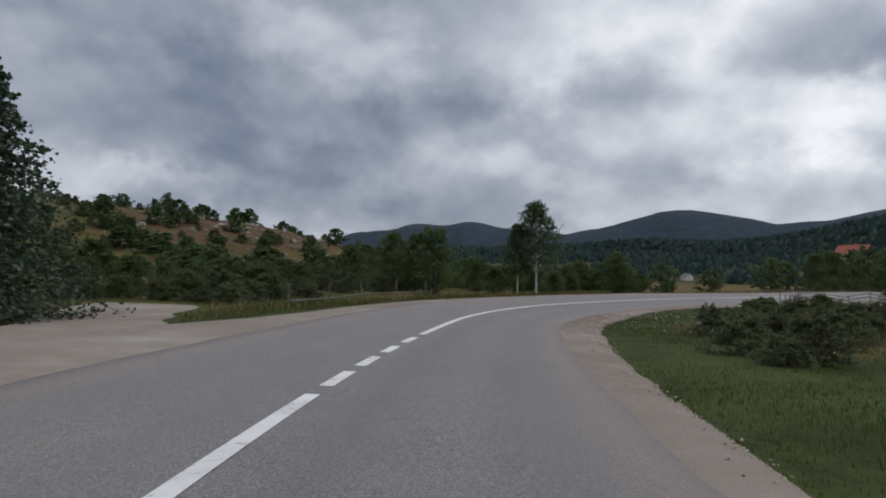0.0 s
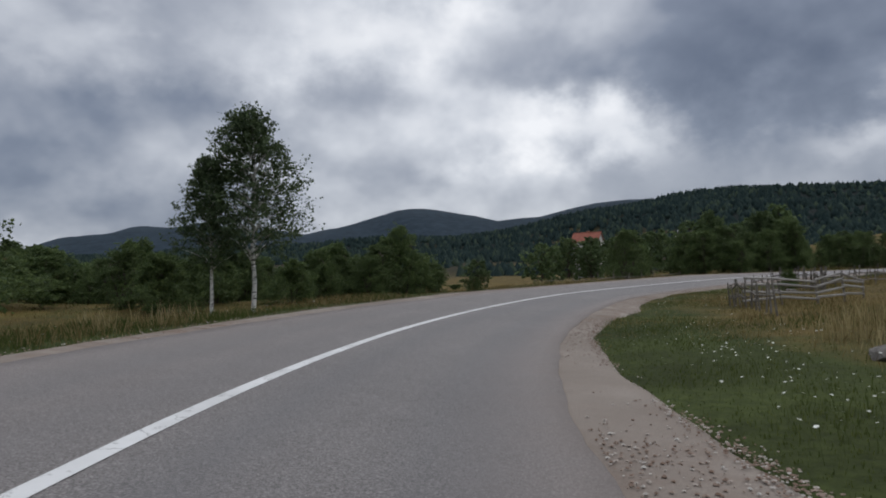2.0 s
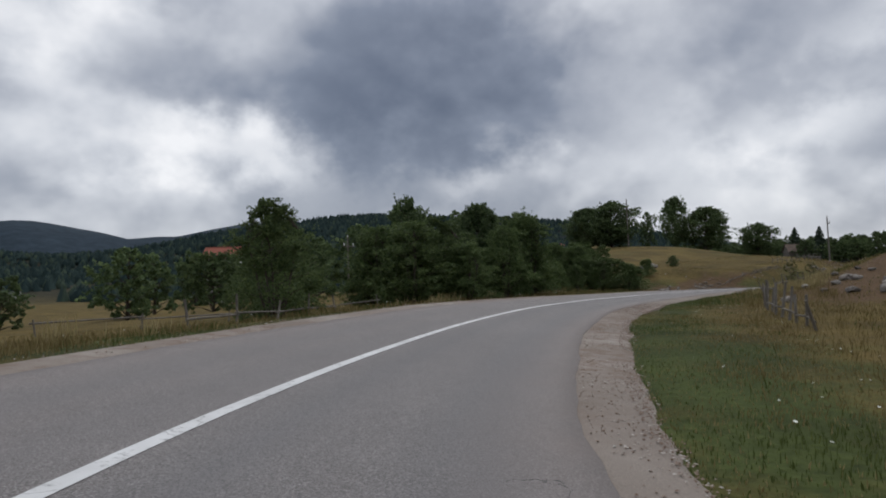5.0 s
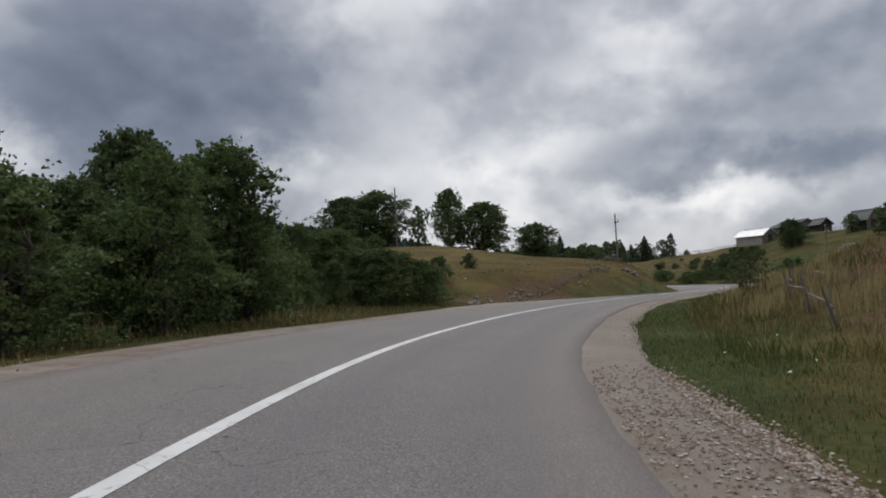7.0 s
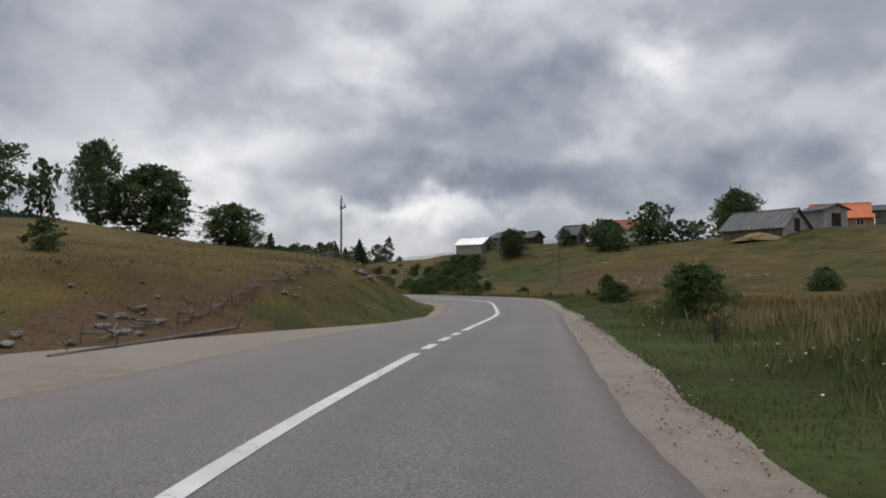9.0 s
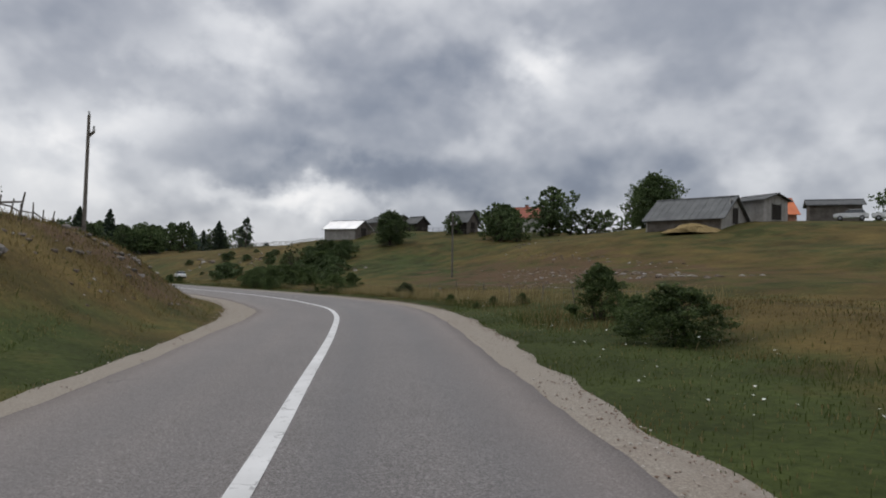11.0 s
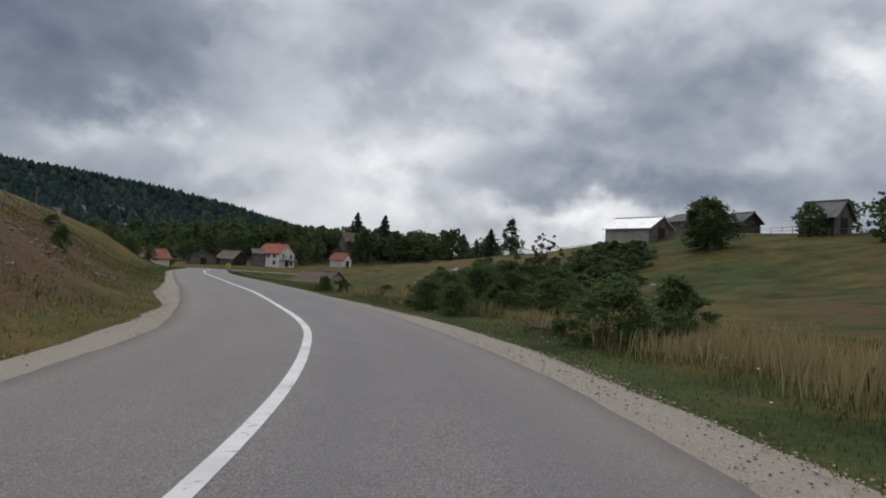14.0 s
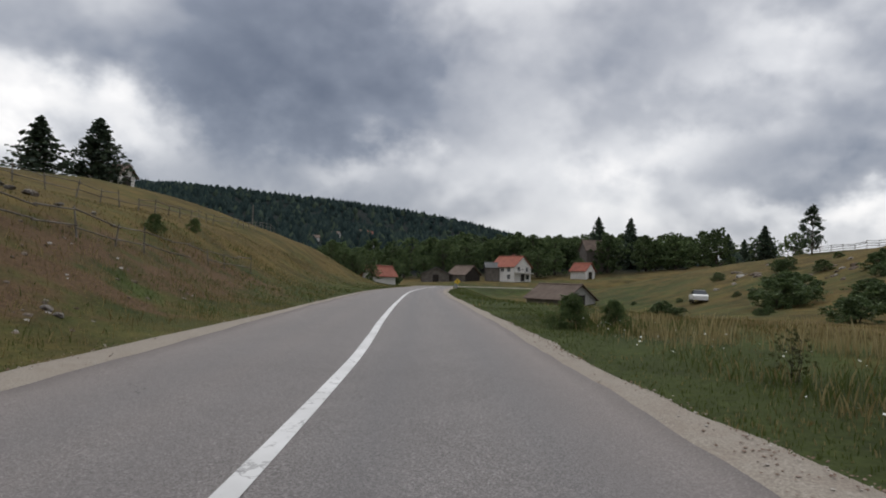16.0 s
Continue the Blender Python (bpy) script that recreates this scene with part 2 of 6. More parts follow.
def m_ground(N):
    p = place(N)
    cover = N.n("ShaderNodeSeparateColor", N.n("ShaderNodeAttribute", attribute_name="cover").outputs["Color"])
    dry, wood, bare = cover.outputs
    n1, n2, n3 = N.noise(p, 0.06, 5, 0.6), N.noise(p, 0.5, 5, 0.6), N.noise(p, 7.0, 5, 0.65)
    jitter = N.math("MULTIPLY", N.math("SUBTRACT", N.math("ADD", n1, N.math("MULTIPLY", n2, 0.8)), 0.9), 1.5)
    d = N.math("ADD", dry, jitter, True)
    green = N.ramp(n3, (0.3, (0.030, 0.040, 0.011)), (0.7, (0.064, 0.080, 0.022)))
    straw = N.ramp(n3, (0.3, (0.080, 0.057, 0.018)), (0.7, (0.152, 0.110, 0.037)))
    col = N.mix(N.ramp(d, (0.25, 0.0), (0.75, 1.0)), green, straw)
    # denser and thinner turf
    sc = N.n("ShaderNodeVectorMath", col, operation="SCALE")
    N.feed(sc.inputs["Scale"], N.n("ShaderNodeMapRange", N.noise(p, 0.28, 5, 0.62), 0.34, 0.66, 0.55, 1.12))
    col = sc.outputs[0]
    soil = N.ramp(n3, (0.3, (0.052, 0.032, 0.017)), (0.7, (0.126, 0.080, 0.044)))
    b = N.ramp(N.math("ADD", bare, N.math("MULTIPLY", N.math("SUBTRACT", n2, 0.5), 1.1)), (0.42, 0.0), (0.62, 1.0))
    col = N.mix(b, col, soil)
    # floor of the near woods, its colour blackened for the shade under the crowns
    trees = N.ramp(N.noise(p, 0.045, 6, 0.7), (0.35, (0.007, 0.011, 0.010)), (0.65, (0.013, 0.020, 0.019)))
    # far woods turn paler and bluer: aerial haze put into the colour
    hazy_canopy = N.ramp(N.noise(p, 0.03, 6, 0.7), (0.35, (0.015, 0.025, 0.034)), (0.65, (0.027, 0.042, 0.057)))
    trees = N.mix(N.n("ShaderNodeMapRange", N.n("ShaderNodeVectorMath", p, operation="LENGTH").outputs["Value"], 1100.0, 1350.0, 0.0, 1.0).outputs[0], trees, hazy_canopy)
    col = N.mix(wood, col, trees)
    return bsdf(N, col, 0.95, N.math("ADD", n3, n2), 0.6, 0.08, 0, 0.1)


M_ASPHALT = material("worn_asphalt", m_asphalt)
M_PAINT = material("road_paint", m_paint)
M_GRAVEL = material("limestone_gravel", m_gravel)
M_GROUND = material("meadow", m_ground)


# ---------------------------------------------------------------- mesh helpers
def np_mesh(name, verts, faces, mat, smooth=False):
    """A mesh from arrays: verts (n, 3), faces (m, 3 or 4)."""
    verts, faces = np.asarray(verts, np.float32), np.asarray(faces, np.int32)
    me = bpy.data.meshes.new(name)
    me.vertices.add(len(verts))
    me.vertices.foreach_set("co", verts.ravel())
    me.loops.add(faces.size)
    me.loops.foreach_set("vertex_index", faces.ravel())
    me.polygons.add(len(faces))
    me.polygons.foreach_set("loop_start", np.arange(0, faces.size, faces.shape[1], dtype=np.int32))
    me.polygons.foreach_set("use_smooth", np.full(len(faces), smooth))
    me.update(calc_edges=True)
    me.validate()
    me.materials.append(mat)
    return me


def part(name, bm, mat, parent, label=""):
    """Links a bmesh, or a ready mesh, as one mesh object under a thing or a part."""
    me = bm
    if isinstance(bm, bmesh.types.BMesh):
        me = bpy.data.meshes.new(name)
        bm.to_mesh(me)
        bm.free()
        me.materials.append(mat)
    ob = new(name, me)
    ob.parent = parent
    return tagged(ob, label)


# ---------------------------------------------------------------- the road's line
ROAD = [
    (-2.10, -32.00), (-2.00, -24.00), (-1.90, -16.00), (-1.80, -8.00), (-1.71, 0.00), (-1.31, 8.20), (-0.37, 16.20), (1.23, 24.42),
    (4.07, 32.16), (8.03, 39.44), (12.92, 46.16), (18.34, 52.35), (24.23, 58.01), (30.99, 62.97), (38.36, 66.77), (45.91, 69.88),
    (53.81, 72.38), (61.90, 73.80), (70.20, 73.88), (78.41, 72.75), (86.19, 70.68), (93.82, 68.30), (101.56, 65.98), (109.46, 64.35),
    (117.20, 62.87), (125.01, 61.62), (132.70, 61.08), (140.60, 61.71), (148.08, 63.36), (155.44, 66.01), (168.87, 72.76), (184.48, 81.32),
    (210.09, 95.21), (235.30, 107.60), (258.50, 118.00), (280.30, 128.50), (296.00, 131.50), (307.50, 124.50), (317.00, 105.00), (330.00, 80.00),
]


def spline(points, step):
    """Catmull-Rom through the points, sampled evenly."""
    p = np.array([2 * np.array(points[0]) - points[1], *points, 2 * np.array(points[-1]) - points[-2]], float)
    out = []
    for i in range(1, len(p) - 2):
        n = 24
        for u in np.linspace(0, 1, n, endpoint=False):
            a, b, c, d = p[i - 1], p[i], p[i + 1], p[i + 2]
            out.append(0.5 * (2 * b + (c - a) * u + (2 * a - 5 * b + 4 * c - d) * u * u + (3 * b - a - 3 * c + d) * u ** 3))
    out.append(p[-2])
    out = np.array(out)
    s = np.concatenate([[0], np.cumsum(np.linalg.norm(np.diff(out, axis=0), axis=1))])
    t = np.arange(0, s[-1], step)
    return np.stack([np.interp(t, s, out[:, 0]), np.interp(t, s, out[:, 1])], 1), t


LINE, LINE_S = spline(ROAD, 1.0)
TAN = np.gradient(LINE, axis=0)
TAN /= np.linalg.norm(TAN, axis=1)[:, None]
RIGHT = np.stack([TAN[:, 1], -TAN[:, 0]], 1)


def table(*rows):
    r = np.array(rows, float)
    return lambda s: np.interp(s, r[:, 0], r[:, 1])


# along the road: cross slope in degrees, half widths of the asphalt, width of the gravel edge
BANK = table((0, 0), (32, 0), (47, 2.2), (67, 4.4), (127, 4.5), (140, 3), (153, 1.2), (161, 0), (187, -2.0), (201, -2.6), (215, -3.2), (227, -2.0), (239, -1.4), (300, 0))
HALF_R = table((0, 3.3), (39, 3.3), (46, 3.32), (51, 3.2), (54, 3.25), (58, 3.38), (66, 3.45), (72, 3.5), (78, 3.6), (84, 3.6), (88, 3.66), (93, 3.55), (112, 3.5), (125, 3.36), (132, 3.26), (138, 3.34), (146, 3.36), (151, 3.24), (156, 3.0), (162, 2.86), (168, 2.75), (175, 2.5), (184, 2.6), (194, 3.0), (201, 3.33), (210, 3.46), (222, 3.45), (227, 3.32), (232, 3.12), (243, 3.2), (250, 3.0), (420, 3.0))
HALF_L = table((0, 3.3), (84, 3.4), (160, 3.4), (168, 3.2), (174, 2.9), (181, 2.5), (190, 2.8), (198, 3.1), (228, 3.2), (264, 3.5), (420, 3.4))
EDGE_R = table((0, 0.5), (36, 0.5), (44, 0.75), (52, 1.05), (60, 1.05), (66, 1.12), (70, 0.85), (77, 0.48), (82, 0.55), (86, 0.9), (89, 1.1), (93, 0.95), (98, 0.8), (104, 0.55), (114, 0.85), (119, 0.95), (125, 0.9), (133, 1.12), (139, 0.9), (148, 0.6), (153, 0.68), (158, 0.58), (165, 0.65), (175, 0.55), (184, 0.4), (194, 0.7), (201, 0.86), (214, 0.85), (222, 0.68), (227, 0.85), (233, 1.0), (243, 0.6), (248, 0.35), (420, 0.4))
EDGE_L = table((0, 0.5), (30, 0.8), (36, 3.4), (45, 2.6), (49, 1.6), (52, 1.25), (61, 1.0), (67, 0.5), (88, 0.85), (93, 1.0), (101, 0.7), (120, 0.9), (142, 1.15), (147, 0.8), (154, 1.3), (160, 3.0), (164, 4.2), (167, 3.2), (171, 2.2), (175, 0.5), (181, 0.35), (196, 0.6), (207, 1.15), (211, 1.4), (215, 1.1), (222, 0.85), (232, 0.85), (240, 0.25), (247, 0.9), (252, 0.8), (262, 0.4), (420, 0.6))

# slow rise and fall of the road along its length
LEVEL = table((0, 0.0), (24, 0.079), (36, 0.038), (48, -0.058), (60, -0.078), (72, -0.111), (84, -0.113), (96, -0.111), (108, -0.100), (120, 0.013), (132, 0.108), (144, 0.189), (156, 0.297), (168, 0.306), (180, 0.230), (192, 0.134), (204, 0.035), (216, -0.116), (228, -0.173), (240, -0.144), (252, -0.025), (264, 0.021), (276, 0.043), (288, 0.051), (300, 0.051), (312, 0.050), (420, 0.04))


def road_z(s, u):
    """Height of the road's plane at distance s along it and u to the right of its middle."""
    return (1.9 - np.asarray(u)) * np.tan(np.radians(BANK(s))) + LEVEL(s)


def road_place(s, u, dz=0.0):
    """World place at s along the road and u to the right of its middle."""
    x = np.interp(s, LINE_S, LINE[:, 0]) + u * np.interp(s, LINE_S, RIGHT[:, 0])
    y = np.interp(s, LINE_S, LINE[:, 1]) + u * np.interp(s, LINE_S, RIGHT[:, 1])
    return x, y, road_z(s, u) + dz


def road_coords(x, y):
    """Nearest distance along the road, and the offset to the right of its middle."""
    x, y = np.atleast_1d(np.asarray(x, float)), np.atleast_1d(np.asarray(y, float))
    best = np.zeros(len(x), int)
    for i in range(0, len(x), 20000):
        d = (x[i:i + 20000, None] - LINE[:, 0]) ** 2 + (y[i:i + 20000, None] - LINE[:, 1]) ** 2
        best[i:i + 20000] = d.argmin(1)
    dx, dy = x - LINE[best, 0], y - LINE[best, 1]
    u = dx * RIGHT[best, 0] + dy * RIGHT[best, 1]
    far = np.hypot(dx, dy)
    return LINE_S[best], np.where(far > np.abs(u) + 1, np.sign(u + 1e-9) * far, u)


# ---------------------------------------------------------------- the land
# mounds and hollows: x, y, radius, height
WEST_HILL = [(-34, 112, 20, 2.2), (-8, 35, 23, 0.1), (-100, 200, 70, 4.1), (-150, 50, 62, 7.8), (-120, -60, 70, 4.3), (-18, 122, 14, 1.7), (-53, 127, 37, 7.9), (-70, 60, 26, 0.5), (-30, -30, 38, -1.1), (-30, 90, 23, -0.6), (-60, 20, 35, -1.4), (-90, 90, 34, 5.3), (-15, 70, 19, -0.6), (-45, 70, 20, -2.1), (-25, 50, 18, 0.4)]
VALLEY = [(77, 56, 8, 3.2), (0, -120, 70, 1.3), (80, 150, 35, -0.2), (70, 55, 28, -1.5), (20, -30, 34, -0.4), (40, 110, 30, -0.6), (60, 200, 51, -1.4), (60, 0, 32, 3.1), (0, 125, 35, -3.0), (20, 66, 27, 0.7), (0, 0, 28, -0.5), (25, 30, 24, -1.5), (50, 83, 24, 0.6), (50, 35, 23, -0.0)]
PASTURE = [(100, 250, 59, 0.7), (155, 86, 23, 2.1), (220, 200, 36, 2.1), (150, 200, 48, -0.8), (235, 136, 20, 1.9), (215, 80, 23, -1.8), (160, 150, 29, 2.2), (90, 100, 28, 1.5), (125, 110, 25, 5.4), (190, 130, 22, 4.1), (185, 95, 24, 1.0), (117, 71, 25, 0.4), (165, 120, 22, 2.4), (240, 90, 22, -3.1), (110, 130, 24, -1.8), (245, 114, 20, -0.0), (230, 180, 27, 5.7), (214, 143, 22, 6.2)]
BARN_SLOPE = [(178, 5, 14, 1.5), (244, 39, 12, 1.5), (100, -20, 37, 1.7), (220, 20, 22, 4.4), (160, 25, 22, 0.3), (150, -40, 41, 7.3), (190, -15, 26, 2.3), (120, 40, 19, -0.5), (190, 42, 23, -2.0), (225, 50, 24, 0.2), (160, 60, 21, -1.2), (204, 4, 18, -2.4), (185, 20, 18, 2.1), (130, 20, 21, 0.3), (140, 50, 19, -0.3)]
HAMLET = [(243, 92, 15, -0.8), (408, 168, 36, 6.5), (430, 112, 34, 4), (400, 130, 50, 1.1), (250, -50, 51, 9.9), (275, 80, 20, -2.1), (350, 40, 48, 5.3), (300, 200, 49, -0.3), (320, 130, 20, 2.1), (400, 60, 50, 4.7), (270, 10, 41, 3.9), (269, 134, 23, 1.0), (351, 117, 31, -1.4), (300, 75, 26, 3.6), (260, 60, 24, 3.2), (275, 110, 21, -3.1), (310, 150, 27, -0.4), (310, 110, 23, -3.3)]
# the skyline seen from the road: bearing and height of the wooded ridge, and of the far blue hills
RIDGE = [(-180, 10), (-140, 14), (-100, 16), (-88, 16), (-76, 42), (-73, 57), (-70, 64), (-65, 76), (-57, 101), (-45, 119), (-40, 119), (-36, 108), (-27, 76), (-18, 62), (0, 48), (10, 46), (40, 40), (90, 30), (180, 10)]
FAR_HILLS = [(-180, 30), (-100, 60), (-80, 80), (-60, 200), (-35, 243), (-31, 212), (-26, 194), (-20, 258), (-17, 258), (-13, 212), (-9, 170), (-4, 205), (0, 217), (5, 200), (9, 172), (14, 110), (30, 90), (90, 60), (180, 30)]


def smooth(a, b, v):
    t = np.clip((v - a) / (b - a), 0, 1)
    return t * t * (3 - 2 * t)


def wave(x, y, size, seed):
    """Smooth uneven relief from a few crossing sine waves, about -1 to 1."""
    r = np.random.RandomState(seed)
    z = 0
    for k in range(6):
        a, ph = r.uniform(0, 2 * math.pi), r.uniform(0, 6.28)
        f = 2 * math.pi / (size * r.uniform(0.6, 1.5))
        z = z + np.sin((x * math.cos(a) + y * math.sin(a)) * f + ph)
    return z / 3.2


CUT = table((0, 9), (40, 9), (160, 9), (178, 6.5), (225, 6), (250, 9), (290, 12), (420, 14))


def ground_z(x, y):
    shape = np.shape(x)
    x, y = np.atleast_1d(np.asarray(x, float)).ravel(), np.atleast_1d(np.asarray(y, float)).ravel()
    z = np.zeros(len(x))
    for mounds in (WEST_HILL, VALLEY, PASTURE, BARN_SLOPE, HAMLET):
        for cx, cy, r, h in mounds:
            z += h * np.exp(-((x - cx) ** 2 + (y - cy) ** 2) / (2 * r * r))
    dx, dy = x - 80, y - 60
    r, b = np.hypot(dx, dy), np.degrees(np.arctan2(-dx, dy))
    ridge, far = np.array(RIDGE, float), np.array(FAR_HILLS, float)
    hr = np.interp(b, ridge[:, 0], ridge[:, 1])
    hf = np.interp(b, far[:, 0], far[:, 1])
    z += hr * smooth(330, 1120, r) * (1 - 0.6 * smooth(1300, 1900, r)) + hf * smooth(1700, 2700, r) * (1 - 0.3 * smooth(2800, 4500, r))
    z += wave(x, y, 260, 3) * 9 * smooth(300, 900, r) + wave(x, y, 22, 5) * 0.22 * smooth(20, 60, r) + wave(x, y, 7, 8) * 0.07
    s, u = road_coords(x, y)
    left = u < 0
    edge = np.where(left, HALF_L(s) + EDGE_L(s), HALF_R(s) + EDGE_R(s))
    over = np.abs(u) - edge
    base = road_z(s, np.clip(u, -edge, edge)) - 0.05
    wide = np.where(left, CUT(s), 10.0)
    # a shallow ditch past the verge on the right
    z = z - 0.25 * np.exp(-((over - 3.2) / 1.6) ** 2) * (~left)
    w = smooth(0.3, wide, over)
    z = np.where(over < 0, base - 0.07, base * (1 - w) + z * w - 0.02)
    return z.reshape(shape) if shape else float(z[0])


# how far the green verge reaches, along the road
STRIP = table((0, 4), (60, 3.2), (80, 2.4), (120, 2.2), (140, 3.2), (165, 4.2), (195, 3.0), (230, 3.5), (270, 5))
LUSH = table((0, 1.1), (66, 1.05), (80, 0.55), (125, 0.5), (145, 1.0), (172, 0.95), (196, 0.85), (240, 0.85), (270, 0.8))


def build_ground():
    def lines(a, b, step, reach):
        core = np.arange(a, b + step, step)
        grow = [step]
        while sum(grow) < reach:
            grow.append(grow[-1] * 1.105)
        g = np.cumsum(grow)
        return np.concatenate([a - g[::-1], core, core[-1] + g])

    gx, gy = lines(-30, 300, 1.25, 4400), lines(-10, 150, 1.25, 4400)
    X, Y = np.meshgrid(gx, gy, indexing="ij")
    Z = ground_z(X, Y)
    n, m = len(gx), len(gy)
    idx = np.arange(n * m).reshape(n, m)
    faces = np.stack([idx[:-1, :-1], idx[1:, :-1], idx[1:, 1:], idx[:-1, 1:]], -1).reshape(-1, 4)
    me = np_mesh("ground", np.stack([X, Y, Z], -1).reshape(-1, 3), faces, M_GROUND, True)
    # what covers the land: dry grass, wood, bare soil
    x, y = X.ravel(), Y.ravel()
    s, u = road_coords(x, y)
    r = np.hypot(x - 80, y - 60)
    b = np.degrees(np.arctan2(-(x - 80), y - 60))
    over = np.abs(u) - np.where(u < 0, HALF_L(s) + EDGE_L(s), HALF_R(s) + EDGE_R(s))
    verge = np.exp(-((over - 0.8) / STRIP(s)) ** 2) * (over < 12)
    dry = 0.48 + 0.42 * smooth(60, 110, s) * (1 - 0.2 * smooth(230, 260, s)) - LUSH(s) * verge * (u > 0) - (0.6 - 0.3 * smooth(190, 205, s)) * verge * (u < 0)
    # browner, patchy turf on the slope below the barns
    dry -= 0.34 * smooth(85, 115, x) * smooth(58, 46, y) * (x < 260)
    dry -= 0.45 * np.exp(-(((x - 240) / 45) ** 2 + ((y - 85) / 22) ** 2))
    dry -= 0.12 * np.exp(-(((x + 40) / 60) ** 2 + ((y - 90) / 50) ** 2))
    dry -= 0.40 * np.exp(-(((x - 300) / 55) ** 2 + ((y - 122) / 32) ** 2))
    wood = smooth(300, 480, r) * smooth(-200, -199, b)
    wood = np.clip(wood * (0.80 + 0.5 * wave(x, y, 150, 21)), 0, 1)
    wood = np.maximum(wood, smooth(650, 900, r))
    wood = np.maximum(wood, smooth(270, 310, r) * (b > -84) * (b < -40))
    bank = np.exp(-((u + 8.8) / 3.6) ** 2) * smooth(196, 206, s) * (1 - 0.35 * smooth(236, 250, s)) * (1 - smooth(272, 288, s))
    heap = np.exp(-(((s - 167) / 9) ** 2 + ((u + 8.0) / 2.2) ** 2))
    rocky = np.exp(-(((x + 34) / 26) ** 2 + ((y - 105) / 26) ** 2))
    bare = 0.55 * rocky + (0.54 + 0.18 * smooth(218, 232, s)) * bank + 0.9 * heap + 0.75 * np.exp(-(((s - 58) / 9) ** 2 + ((u - 10) / 3.5) ** 2)) + 0.8 * np.exp(-(((x - 69) / 11) ** 2 + ((y - 60.5) / 5) ** 2)) + 0.50 * np.exp(-(((x - 158) / 34) ** 2 + ((y - 37) / 15) ** 2)) + 0.16
    col = np.stack([np.clip(dry, 0, 1), wood, np.clip(bare, 0, 1), np.ones(len(x))], -1).astype(np.float32)
    at = me.attributes.new("cover", "FLOAT_COLOR", "POINT")
    at.data.foreach_set("color", col.ravel())
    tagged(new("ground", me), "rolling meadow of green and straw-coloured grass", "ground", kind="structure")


def strip(name, cols, mat, z, label, category, s0=0.0, s1=None, step=1.0, rough=0.0, attrs=None):
    """A strip along the road: cols are functions of s that give the offsets of its rows of vertices."""
    s = np.arange(s0, (s1 or LINE_S[-1]) + 1e-6, step)
    rng = np.random.RandomState(len(name))
    V, A = [], []
    for j, c in enumerate(cols):
        jag = np.convolve(rng.uniform(-rough, rough, len(s) + 6), np.array([1, 3, 5, 6, 5, 3, 1]) / 11.0, "valid")
        u = c(s) + (jag if j in (0, len(cols) - 1) else 0)
        x, y, h = road_place(s, u)
        V.append(np.stack([x, y, h + (z[j] if isinstance(z, (list, tuple)) else z)], -1))
    V = np.stack(V, 1)
    n, m = V.shape[:2]
    idx = np.arange(n * m).reshape(n, m)
    faces = np.stack([idx[:-1, :-1], idx[:-1, 1:], idx[1:, 1:], idx[1:, :-1]], -1).reshape(-1, 4)
    me = np_mesh(name, V.reshape(-1, 3), faces, mat, True)
    for key, row in (attrs or {}).items():
        at = me.attributes.new(key, "FLOAT", "POINT")
        at.data.foreach_set("value", np.tile(np.asarray(row, np.float32), n))
    return tagged(new(name, me), label, category, kind="structure")


def build_road():
    ragged = lambda s, k: 0.018 * np.sin(s * 1.7 + k) + 0.022 * np.sin(s * 0.61 + 2 * k) + 0.014 * np.sin(s * 4.3 + k)
    fr = [-1, -1, -0.86, -0.72, -0.56, -0.40, -0.24, -0.10, 0.0, 0.10, 0.22, 0.34, 0.5, 0.64, 0.76, 0.88, 1.0, 1.0]
    cols = [(lambda s, f=f: f * np.where(f < 0, HALF_L(s) + ragged(s, 1) * (f <= -1), HALF_R(s) + ragged(s, 4) * (f >= 1))) for f in fr]
    track = [0, 0, 0, .35, .5, .15, .45, .3, .1, .35, .75, .35, .25, .6, .75, .2, 0, 0]
    dust = [.9, .8, .5, .3, .2, .2, .15, .1, 0.05, 0, 0, 0, 0, 0, .30, .55, .85, .9]
    strip("road", cols, M_ASPHALT, [-0.06] + [0.0] * (len(fr) - 2) + [-0.06], "worn grey asphalt country road with hairline cracks", "road", step=0.5, attrs={"track": track, "dust": dust})
    strip("gravel_edge_right", [lambda s: HALF_R(s) - 0.30, lambda s: HALF_R(s) + 0.03, lambda s: HALF_R(s) + 0.55 * EDGE_R(s), lambda s: HALF_R(s) + EDGE_R(s), lambda s: HALF_R(s) + EDGE_R(s) + 0.4],
          M_GRAVEL, [-0.05, -0.016, -0.004, -0.02, -0.13], "pale dusty gravel strip along the asphalt", "gravel", step=0.3, rough=0.16)
    strip("gravel_edge_left", [lambda s: -HALF_L(s) - EDGE_L(s) - 0.4, lambda s: -HALF_L(s) - EDGE_L(s), lambda s: -HALF_L(s) - 0.5 * EDGE_L(s), lambda s: -HALF_L(s) - 0.03, lambda s: -HALF_L(s) + 0.30],
          M_GRAVEL, [-0.13, -0.02, -0.004, -0.014, -0.05], "pale dusty gravel strip along the asphalt", "gravel", step=0.3, rough=0.18)
    w = 0.085
    for a, b in LINE_PIECES:
        strip("centre_line", [lambda s: SHIFT(s) - w, lambda s: SHIFT(s) + w], M_PAINT, 0.006, "worn white painted centre line", "road marking", a, b, step=(b - a) / max(1, round((b - a) / 0.8)))


# the paint strays a little from the middle of the asphalt
SHIFT = table((0, 0), (249, 0), (256, -0.12), (270, -0.12), (290, 0))
